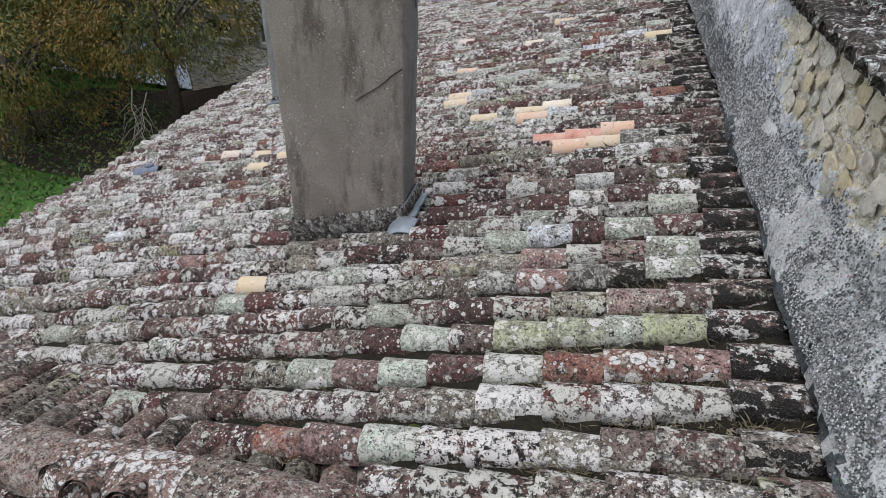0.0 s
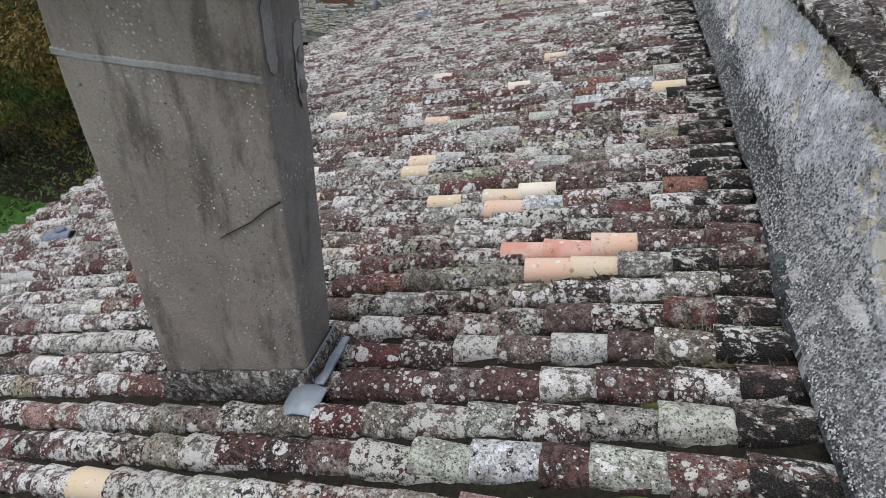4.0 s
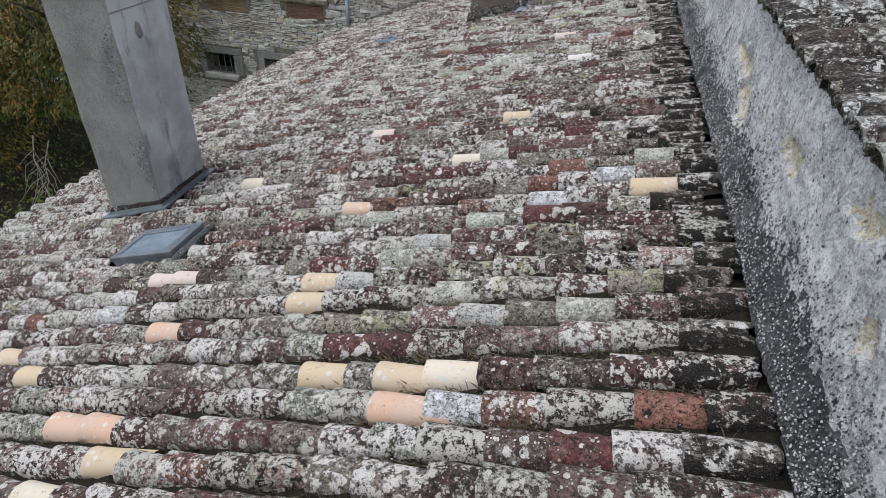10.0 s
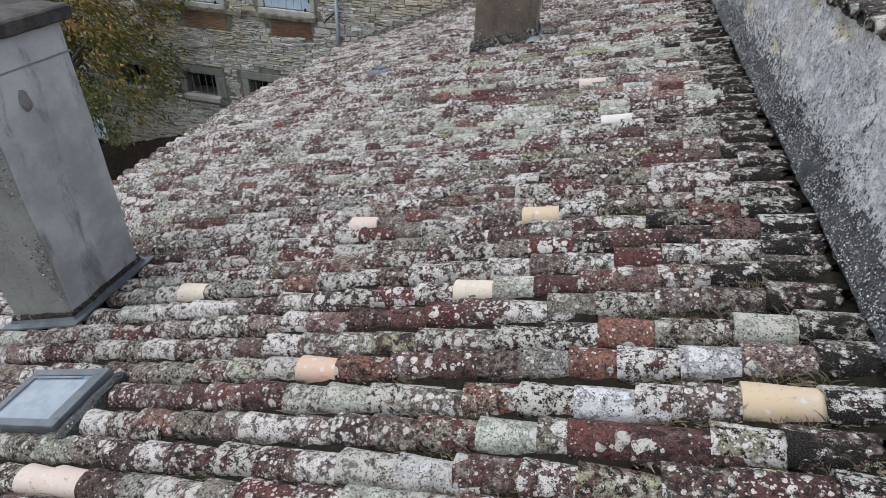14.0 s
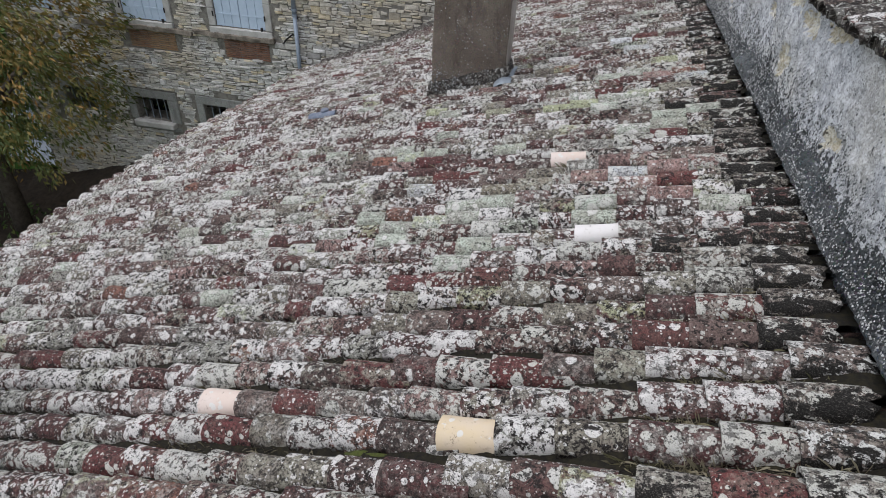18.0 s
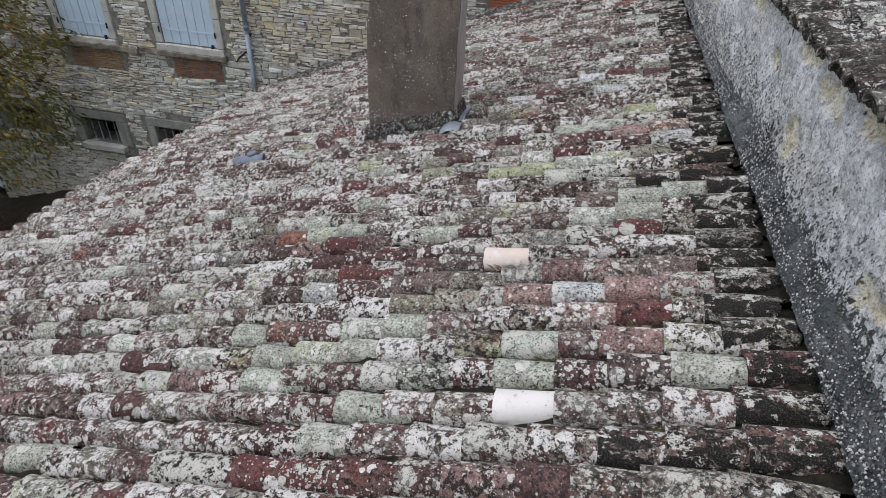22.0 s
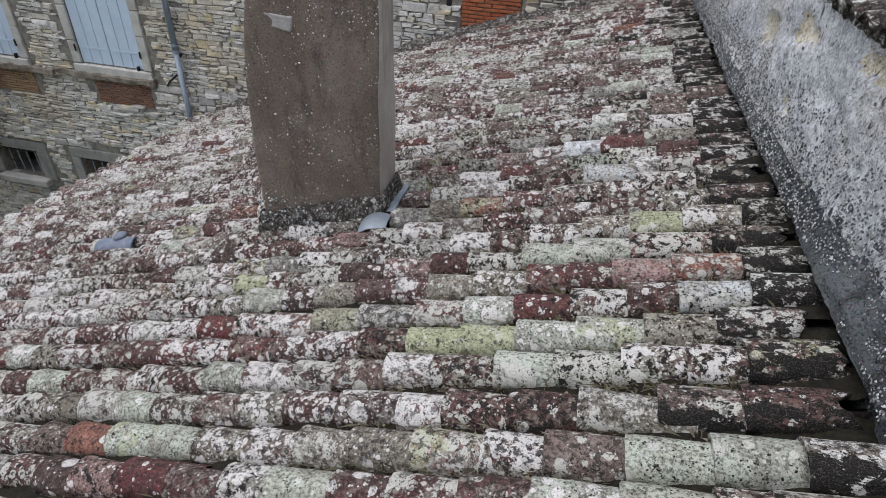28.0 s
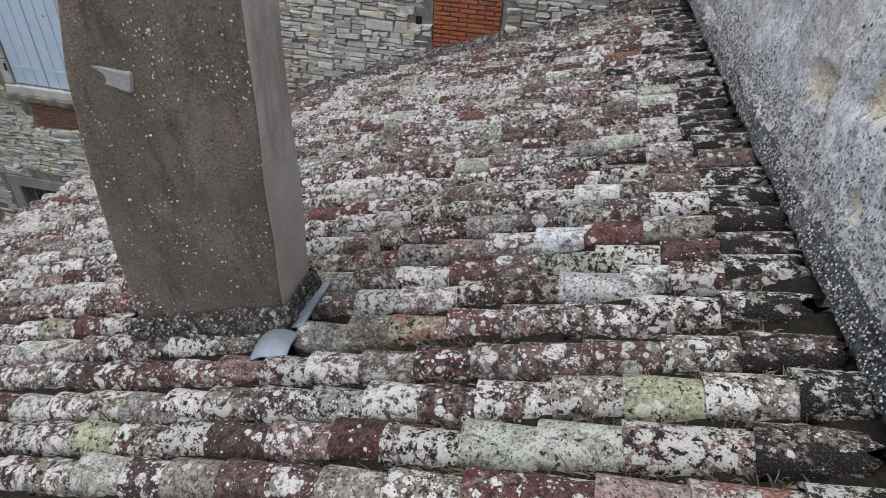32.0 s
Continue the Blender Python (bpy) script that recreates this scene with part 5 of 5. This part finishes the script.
smear(3.975, 4.03, 3.27, 3.58, 2, "pale ragged cement patch", M_SMEAR)
smear(3.8, 3.86, 3.45, 3.7, 9, "pale streak of cement", M_SMEAR)
for hz in (3.36, 3.47):
    bm = bmesh.new()
    bmesh.ops.create_icosphere(bm, subdivisions=2, radius=0.028, matrix=Matrix.Translation((X1 + 0.012, 4.005, hz)) @ Matrix.Diagonal((0.35, 0.8, 1.15, 1)))
    part("dark_scar", rough(bm, 0.008, 30), M_CEMENT_DARK, chimney, "dark round scar in the cement")
apron(X1, F0 - 0.02, F1 + 0.03, 0.075, M_LEAD, chimney)
lead_tongue(-0.1, F0 - 0.1, M_LEAD, chimney)



def pebble_flecks(x0, x1, y, z0, z1, count, seed, parent, small=0.002, large=0.006):
    """White pebbles that show in a rendered face."""
    r = random.Random(seed)
    bm = bmesh.new()
    for _ in range(count):
        p_ = Vector((r.uniform(x0, x1), y + r.uniform(-0.003, 0.004), z0 + (z1 - z0) * r.random() ** 1.2))
        if noise.noise(p_ * 3.1) < -0.15:
            continue
        s = r.uniform(small, large) * (1.4 if r.random() < 0.1 else 1)
        bmesh.ops.create_icosphere(bm, subdivisions=1, radius=s, matrix=Matrix.Translation(p_) @ Matrix.Diagonal((r.uniform(0.8, 1.4), 1, r.uniform(0.8, 1.3), 1)))
    return tagged(part("pebble_dash", bm, M_PEBBLE, parent, "white pebbles in the render"), kind="stuff")


pebble_flecks(X0 + 0.02, X1 - 0.02, F0 - 0.006, 1.9, 3.65, 260, 3, chimney, 0.0015, 0.0045)
pebble_flecks(X1 - 0.3, X1 - 0.01, F0 - 0.006, 1.95, 3.2, 300, 13, chimney, 0.0015, 0.004)
pebble_flecks(X0 - 0.02, X1 + 0.02, F0 - 0.034, 1.75, 1.98, 160, 6, chimney)

# the grey cement one with a dark metal skirt
X0, X1, F0, F1 = -3.28, -2.66, 7.68, 8.38
chimney = tagged(empty("chimney"), "tall grey cement chimney with dark slab cap and metal skirt", "chimney")
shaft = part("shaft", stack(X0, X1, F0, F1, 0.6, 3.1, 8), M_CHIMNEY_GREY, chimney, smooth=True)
# the flank towards +x is paler and smoother than the front
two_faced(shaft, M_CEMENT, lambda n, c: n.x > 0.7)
part("cap", rough(cut(slab(X0 - 0.06, F0 - 0.06, 3.1, X1 + 0.06, F1 + 0.06, 3.19, 0.012), 0.06), 0.008, 20), M_SOOTY, chimney, "blackened concrete slab")
part("seam", rough(cut(slab(X0 - 0.004, F0 - 0.004, 2.9, X1 + 0.004, F1 + 0.004, 2.912, 0.003), 0.1), 0.003, 9), M_CHIMNEY_GREY, chimney)
collar("mortar_foot", X0, X1, F0, F1, 0.1, 0.018, M_BASE, chimney, "pebbly mortar foot")

pebble_flecks(X1 - 0.16, X1 - 0.005, F0 - 0.006, 0.95, 3.05, 900, 21, chimney, 0.002, 0.006)
pebble_flecks(X0 + 0.02, X1 - 0.1, F0 - 0.004, 0.95, 2.9, 700, 22, chimney, 0.0015, 0.004)
bm = bmesh.new()
bmesh.ops.create_icosphere(bm, subdivisions=3, radius=0.06, matrix=Matrix.Translation((X1 - 0.004, F0 + 0.27, 2.72)) @ Matrix.Diagonal((0.22, 0.7, 1.3, 1)))
part("scar", rough(bm, 0.012, 24), M_CEMENT_DARK, chimney, "dark scar in the cement", smooth=True)


def skirt(x0, x1, y0, y1, out, parent):
    bm = bmesh.new()
    ring = []
    for grow, lift in ((0.022, 0.055), (0.03, 0.03), (out, 0.028), (out, 0.012)):
        ring.append([bm.verts.new((x, y, roof_z(x, y) + lift)) for x, y in ((x0 - grow, y0 - grow), (x1 + grow, y0 - grow), (x1 + grow, y1 + grow), (x0 - grow, y1 + grow))])
    for a, b in zip(ring, ring[1:]):
        for k in range(4):
            bm.faces.new((a[k], a[(k + 1) % 4], b[(k + 1) % 4], b[k]))
    bmesh.ops.recalc_face_normals(bm, faces=bm.faces)
    ob = part("metal_skirt", bm, M_ZINC, parent, "dark blue-grey metal skirt")
    ob.modifiers.new("thickness", "SOLIDIFY").thickness = 0.003
    return ob


skirt(X0, X1, F0, F1, 0.085, chimney)

# the brown one near the far house, narrowed at its upper corner
X0, X1, F0, F1 = -0.94, -0.12, 13.13, 13.4
chimney = tagged(empty("chimney"), "brown pebbly rendered chimney stack narrowing at one upper corner", "chimney")
bm = stack(X0, X1, F0, F1, 1.4, 4.3, 13)
for v in bm.verts:
    if v.co.z > 2.85 and v.co.x < -0.5:
        v.co.x += (v.co.z - 2.85) * 0.2 * min(1, (-0.5 - v.co.x) / 0.35)
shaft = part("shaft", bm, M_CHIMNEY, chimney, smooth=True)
# the flank towards +x is paler and smoother than the brown front
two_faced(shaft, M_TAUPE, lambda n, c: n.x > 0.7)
part("cap", rough(cut(slab(X0 + 0.1, F0 - 0.07, 4.3, X1 + 0.08, F1 + 0.07, 4.39, 0.012), 0.08), 0.008, 20), M_BASE, chimney, "concrete slab")
part("patch", rough(cut(slab(-0.76, F0 - 0.004, 3.11, -0.6, F0 + 0.02, 3.19, 0.008), 0.02), 0.012, 9), M_CHIMNEY_SIDE, chimney, "pale patch of mortar")
collar("mortar_foot", X0, X1, F0, F1, 0.15, 0.035, M_BASE, chimney, "lichen-flecked dark mortar foot")
apron(X1, F0 - 0.02, F1 + 0.05, 0.075, M_LEAD, chimney)
lead_tongue(-0.13, F0 - 0.11, M_LEAD, chimney)

pebble_flecks(X0 + 0.03, X1 - 0.02, F0 - 0.008, 1.95, 3.6, 420, 4, chimney)
pebble_flecks(X0 - 0.02, X1 + 0.02, F0 - 0.036, 1.84, 2.08, 320, 5, chimney, 0.002, 0.008)

# ---- skylight ----
SKY = Matrix.Translation((-2.34, 6.68, roof_z(-2.34, 6.68) + 0.0)) @ Matrix.Rotation(-TILT, 4, "Y")
skylight = tagged(empty("skylight"), "small hinged skylight with a dark metal frame among roof tiles", "skylight")
skylight.matrix_basis = SKY
L, Wd, H = 0.64, 0.43, 0.07
for name, q in (("frame_rail", (0, 0, L, 0.05)), ("frame_rail", (0, Wd - 0.05, L, Wd)), ("frame_stile", (0, 0.05, 0.06, Wd - 0.05)), ("frame_stile", (L - 0.09, 0.05, L, Wd - 0.05))):
    part(name, slab(q[0], q[1], H - 0.025, q[2], q[3], H + 0.004, 0.004), M_ZINC, skylight)
part("pane", slab(0.055, 0.045, H - 0.015, L - 0.085, Wd - 0.045, H - 0.008), M_GLASS, skylight, "window glass with the sky's reflection tinted into its colour")
part("glazing_bar", slab(0.05, Wd - 0.075, H - 0.002, L - 0.16, Wd - 0.062, H + 0.004, 0.001), M_LEAD, skylight, "pale sealing strip")
for q in ((0.004, 0.01, L - 0.004, 0.03), (0.004, Wd - 0.03, L - 0.004, Wd - 0.01), (0.004, 0.03, 0.03, Wd - 0.03), (L - 0.03, 0.03, L - 0.004, Wd - 0.03)):
    part("kerb", slab(q[0], q[1], -0.1, q[2], q[3], H - 0.026, 0.002), M_ZINC, skylight)
part("mortar_flank", rough(cut(slab(L, -0.03, -0.1, L + 0.07, Wd + 0.02, H - 0.03, 0.02), 0.06), 0.012, 14), M_FILLET, skylight, "pale mortar flank")
part("dark_shaft", slab(0.03, 0.03, -0.12, L - 0.03, Wd - 0.03, -0.1), M_DARK, skylight)

# ---- blue-grey vent tiles ----
for vx, vy in ((-2.32, 13.24), (-3.95, 5.82)):
    vent = tagged(empty("vent_tile"), "blue-grey ventilation tile with a round hood on the roof", "vent", group="vent tiles")
    vent.matrix_basis = Matrix.Translation((vx - 0.17, vy, roof_z(vx - 0.17, vy) - 0.045)) @ Matrix.Rotation(-TILT + 0.04, 4, "Y")
    body = new("vent_body", SHAPES[3].copy())
    body.data.materials.append(M_BLUE)
    body.parent = vent
    body.matrix_basis = Matrix.Diagonal((1, 1.08, 1.1, 1))
    bm = tube([(0.2, 0.03, 0.06), (0.2, 0.03, 0.1)], 0.035, 12)
    part("neck", bm, M_BLUE, vent)
    bm = bmesh.new()
    bmesh.ops.create_uvsphere(bm, u_segments=16, v_segments=8, radius=0.055, matrix=Matrix.Translation((0.2, 0.03, 0.105)) @ Matrix.Diagonal((1, 1, 0.55, 1)))
    part("hood", bm, M_BLUE, vent, "pale round hood", smooth=True)

# ---- the small front roof with its ridge ----
rng = random.Random(21)
ridge = lambda x: Vector((x, 1.74, 2.14 + 0.14 * (x - 0.45)))


def front_z(x, y):
    r = ridge(x)
    return r.z - 0.62 * (y - r.y)


verts = [(0.55, 1.74, ridge(0.55).z - 0.1), (-5.2, 1.74, ridge(-5.2).z - 0.1), (-5.2, 3.65, front_z(-5.2, 3.65) - 0.1), (-3.6, 3.1, front_z(-3.6, 3.1) - 0.1), (-1.31, 2.32, front_z(-1.31, 2.32) - 0.1), (-0.2, 2.02, front_z(-0.2, 2.02) - 0.1), (0.5, 1.9, front_z(0.5, 1.9) - 0.1),
         (0.55, 0.3, ridge(0.55).z - 0.86), (-5.2, 0.3, ridge(-5.2).z - 0.86)]
roof_front = tagged(link_mesh("roof_front", verts, [(0, 1, 2, 3, 4, 5, 6), (0, 7, 8, 1)], M_MORTAR), "small tiled roof with a barrel-tile ridge meeting the slope in a valley", "roof", kind="structure")
x = -5.1
while x < 0.4:
    yv = float(np.interp(x, [-5.2, -3.4, -1.31, -0.2, 0.5], [3.6, 2.99, 2.27, 1.96, 1.85])) + 0.06
    while yv > 1.86:
        tile = new("roof_tile", skinned(rng.randrange(14), M_TILE_OLD if rng.random() < 0.5 else M_TILE_DULL))
        tile.parent = roof_front
        m_ = Matrix.Translation((x + rng.gauss(0, 0.008), yv, front_z(x, yv) - 0.055)) @ Matrix.Rotation(-math.pi / 2 + 0.18 + rng.gauss(0, 0.03), 4, "Z") @ Matrix.Rotation(-math.atan(0.62) + 0.04, 4, "Y")
        tile.matrix_basis = m_
        yv -= rng.uniform(0.24, 0.28)
    for k in range(5):
        yv = 0.34 + 0.27 * k
        tile = new("roof_tile", skinned(rng.randrange(14), M_TILE))
        tile.parent = roof_front
        tile.matrix_basis = Matrix.Translation((x, yv, ridge(x).z - 0.53 * (1.74 - yv) - 0.055)) @ Matrix.Rotation(math.pi / 2 + rng.gauss(0, 0.03), 4, "Z") @ Matrix.Rotation(-math.atan(0.53) + 0.04, 4, "Y")
    x += 0.19
RIDGE = [barrel(40 + k, 0.44, 0.15, 0.13, 0.125, 0.018, 12, 6) for k in range(3)]
for me in RIDGE:
    me.materials.append(M_TILE_OLD)
x = -5.25
while x < 0.55:
    p = ridge(x)
    tile = new("ridge_tile", RIDGE[rng.randrange(3)])
    tile.parent = roof_front
    tile.matrix_basis = Matrix.Translation((p.x, p.y + rng.gauss(0, 0.006), p.z - 0.075)) @ Matrix.Rotation(-0.1 + rng.gauss(0, 0.015), 4, "Y") @ Matrix.Rotation(rng.gauss(0, 0.03), 4, "Z")
    x += rng.uniform(0.27, 0.31)

# ---- moss, tufts of dry grass and litter in the channels ----
verts, faces = [], []
rng = random.Random(33)
for _ in range(5200):
    row = rng.randrange(len(COURSES) - 2)
    x, y = rng.uniform(-3.5, 1.65) if rng.random() < 0.5 else rng.uniform(0.2, 1.7), (COURSES[row] + COURSES[row + 1]) / 2 + rng.uniform(-0.02, 0.02)
    if y < 1.9 or noise.noise(Vector((x * 0.9, y * 0.7, 8))) < -0.05:
        continue
    for _b in range(rng.randrange(5, 15)):
        bx, by = x + rng.gauss(0, 0.03), y + rng.gauss(0, 0.012)
        bz = roof_z(bx, by) - 0.07
        tip = Vector((rng.gauss(0, 0.035), rng.gauss(-0.014, 0.025), rng.uniform(0.015, 0.055)))
        w_ = 0.001
        b = len(verts)
        verts += [(bx - w_, by, bz), (bx + w_, by, bz), (bx + tip.x * 0.5 + w_, by + tip.y * 0.4, bz + tip.z * 0.7), (bx + tip.x, by + tip.y, bz + tip.z)]
        faces += [(b, b + 1, b + 2), (b, b + 2, b + 3)]
M_TUFT = leaf_material("dry_grass", [(0.0, (0.07, 0.075, 0.03)), (0.3, (0.17, 0.15, 0.09)), (1.0, (0.34, 0.3, 0.22))])
tagged(link_mesh("grass_tufts", verts, faces, M_TUFT), "small dry grass tufts between roof tiles", "grass", kind="stuff")
verts, faces = [], []
for _ in range(420):
    row = rng.randrange(len(COURSES) - 2)
    x, y = rng.uniform(-3.5, 1.65), (COURSES[row] + COURSES[row + 1]) / 2 + rng.uniform(-0.015, 0.015)
    if y < 1.9:
        continue
    rx, ry, rz_ = rng.uniform(0.03, 0.12), rng.uniform(0.015, 0.03), rng.uniform(0.015, 0.03)
    b = len(verts)
    for i in range(5):
        for j in range(8):
            a, e = j * math.tau / 8, i * math.pi / 8
            q = Vector((math.cos(a) * math.cos(e), math.sin(a) * math.cos(e), math.sin(e)))
            k = 1 + 0.35 * noise.noise(q * 2.3 + Vector((x * 7, y * 7, 0)))
            verts.append((x + q.x * rx * k, y + q.y * ry * k, roof_z(x + q.x * rx * k, y) - 0.09 + q.z * rz_ * k))
    for i in range(4):
        for j in range(8):
            faces.append((b + i * 8 + j, b + i * 8 + (j + 1) % 8, b + (i + 1) * 8 + (j + 1) % 8, b + (i + 1) * 8 + j))
tagged(link_mesh("moss_cushions", verts, faces, M_MOSS, smooth=True), "green-brown moss cushions in the tile channels", "moss", kind="stuff")

# ---- garden ----
yard = tagged(link_mesh("pavement", [(-24, 18.4, GROUND + 0.14), (-12.5, 18.4, GROUND + 0.14), (-12.5, 26, GROUND + 0.14), (-24, 26, GROUND + 0.14)], [(0, 1, 2, 3)], M_YARD), "gravel yard beyond the trees, the sky's pale blue put into its colour", "yard", kind="structure")


verts, faces = [(-11.0, 15.2, GROUND + 0.17)], []
for k in range(48):
    a = k * math.tau / 48
    s = 1 + 0.25 * noise.noise(Vector((math.cos(a) * 2, math.sin(a) * 2, 3)))
    for q in (0.5, 1.0):
        verts.append((-11.0 + math.cos(a) * 6.4 * s * q, 15.2 + math.sin(a) * 3.6 * s * q, GROUND + 0.16 + 0.05 * noise.noise(Vector((a * 3, q * 4, 1))) - 0.14 * (q > 0.9)))
for k in range(48):
    a, b = 1 + 2 * k, 1 + 2 * ((k + 1) % 48)
    faces += [(0, a, b), (a, a + 1, b + 1, b)]
tagged(link_mesh("soil", verts, faces, M_SOIL, smooth=True), "bare soil bed under the garden trees, their shade in its dark colour", "soil", kind="structure")


# earth banked up against the stone house, its dark colour holding the shade there
verts = [(-13.5 + 9 * i / 60, 15.4 + 2.75 * j / 24, GROUND + 0.05 + (0.35 + 0.95 * min(max((-13.5 + 9 * i / 60 + 12.4) / 3, 0), 1)) * (3 * (j / 24) ** 2 - 2 * (j / 24) ** 3) * min(1, i / 8) + 0.06 * noise.noise(Vector((i * 0.5, j * 0.5, 3))))
         for j in range(25) for i in range(61)]
faces = [(j * 61 + i, j * 61 + i + 1, j * 61 + i + 62, j * 61 + i + 61) for j in range(24) for i in range(60)]
tagged(link_mesh("soil_bank", verts, faces, M_SOIL, smooth=True), "earth banked against the old stone wall, shade in its dark colour", "soil", kind="structure")


def tree(x, y, crown_z, radius, high, material, seed, label, sprays=330, leaf=0.125):
    """A garden tree: tapered trunk, forking limbs and a ragged crown of drooping leaf sprays."""
    r = random.Random(seed)
    t = tagged(empty("tree", (x, y, GROUND)), label, "tree", group="garden trees")
    base_z = crown_z - GROUND
    part("trunk", rough(tube([(0, 0, -0.1), (0.05, 0.02, base_z * 0.35), (0.0, 0.1, base_z * 0.7), (0.1, 0.05, base_z)], [0.22, 0.17, 0.13, 0.09], 10), 0.02, 3, seed), M_BARK, t, smooth=True)
    tips = []
    for k in range(9):
        a, up_ = k * math.tau / 9 + r.uniform(-0.3, 0.3), r.uniform(-0.3, 0.9)
        end = Vector((math.cos(a) * radius * r.uniform(0.55, 0.9), math.sin(a) * radius * r.uniform(0.55, 0.9), base_z + up_ * high * 0.6))
        start = Vector((0.03, 0.07, base_z * r.uniform(0.45, 0.85)))
        mid_ = start.lerp(end, 0.5) + Vector((r.uniform(-0.2, 0.2), r.uniform(-0.2, 0.2), 0.25))
        part("limb", tube([start, mid_, end], [0.07, 0.045, 0.015], 6), M_BARK, t, smooth=True)
        tips += [mid_, end]
    verts, faces = [], []
    for s in range(sprays):
        while True:
            p = Vector((r.uniform(-1, 1), r.uniform(-1, 1), r.uniform(-1, 1)))
            if 0.35 < p.length < 1.0 + 0.3 * noise.noise(p * 2.5 + Vector((seed, 0, 0))) and noise.noise(p * 2.2 + Vector((seed * 2.0, 5, 0))) > -0.22:
                break
        c = Vector((p.x * radius, p.y * radius, base_z + p.z * high))
        out = Vector((p.x, p.y, p.z * 0.4 - 0.25)).normalized()
        for _l in range(r.randrange(18, 34)):
            f_ = r.uniform(0, 0.55)
            b0 = c + out * f_ + Vector((r.gauss(0, 0.1), r.gauss(0, 0.1), r.gauss(0, 0.08)))
            d = (out + Vector((r.gauss(0, 0.6), r.gauss(0, 0.6), r.gauss(-0.35, 0.5)))).normalized()
            side = d.cross(Vector((r.gauss(0, 1), r.gauss(0, 1), r.gauss(0.6, 0.6)))).normalized()
            ln, wd = leaf * r.uniform(0.6, 1.3), leaf * r.uniform(0.13, 0.22)
            b = len(verts)
            verts += [b0, b0 + d * ln * 0.5 + side * wd, b0 + d * ln + Vector((0, 0, -0.012)), b0 + d * ln * 0.5 - side * wd]
            faces.append((b, b + 1, b + 2, b + 3))
    link_mesh("crown", verts, faces, material, t, "ragged crown of narrow autumn leaves")
    return t


tree(-11.5, 15.6, 0.35, 3.0, 2.4, M_LEAF, 3, "garden tree with narrow leaves turning yellow and orange", 840)
tree(-14.9, 13.2, -1.3, 2.7, 2.2, M_LEAF, 5, "garden tree with narrow orange-brown leaves", 900)
tree(-15.2, 17.6, -1.2, 3.0, 2.5, M_LEAF_GREEN, 8, "garden tree with dark green leaves", 960)
tree(-20.0, 18.5, -1.0, 3.8, 3.2, M_LEAF, 12, "large garden tree with orange autumn leaves", 700, 0.24)
tree(-19.5, 24.5, -0.5, 4.2, 3.6, M_LEAF_GREEN, 15, "large dark green garden tree", 700, 0.26)
tree(-26.0, 22.0, 0.0, 5.0, 4.2, M_LEAF, 18, "large autumn tree behind the yard", 600, 0.32)

# pale bare twigs hanging under the first tree
twigs = tagged(empty("bare_branch", (0, 0, 0)), "pale leafless hanging branch under a garden tree", "branch")
r = random.Random(9)
for k in range(2):
    s0 = Vector((-10.15 + 0.5 * k, 12.5 - 0.1 * k, -1.55))
    e0 = s0 + Vector((0.05 - 0.35 * k, -0.3, -1.15))
    part("stem", tube([s0 + Vector((0.0, 0.05, 0.1)), s0.lerp(e0, 0.35) + Vector((-0.06, 0, 0)), s0.lerp(e0, 0.65) + Vector((0.08, 0, 0)), e0], [0.014, 0.012, 0.009, 0.004], 5), M_TWIG, twigs)
    for q in range(9):
        b0, way = s0.lerp(e0, 0.15 + 0.09 * q), 1 if q % 2 else -1
        part("twig", tube([b0, b0 + Vector((way * r.uniform(0.1, 0.25), -0.1, -0.15)), b0 + Vector((way * r.uniform(0.3, 0.55), -0.2, -r.uniform(0.35, 0.7)))], [0.009, 0.006, 0.003], 4), M_TWIG, twigs)

# low hedge and rough plants along the lawn's edge
verts, faces = [], []
r = random.Random(14)
for _ in range(5200):
    x, y = r.uniform(-15.5, -9.3), r.uniform(7.5, 16.5)
    hgt = 0.15 + 0.5 * max(0, noise.noise(Vector((x * 0.5, y * 0.5, 2))) + 0.25)
    zz = GROUND + 0.08 + r.uniform(0, hgt)
    d = Vector((r.gauss(0, 1), r.gauss(0, 1), r.gauss(0.6, 0.5))).normalized() * r.uniform(0.08, 0.2)
    s = d.cross(Vector((r.gauss(0, 1), r.gauss(0, 1), 1))).normalized() * 0.03
    b = len(verts)
    p = Vector((x, y, zz))
    verts += [p, p + d * 0.5 + s, p + d, p + d * 0.5 - s]
    faces.append((b, b + 1, b + 2, b + 3))
tagged(link_mesh("undergrowth", verts, faces, M_LEAF_GREEN), "low green plants and ivy on the garden floor", "plants", kind="stuff")
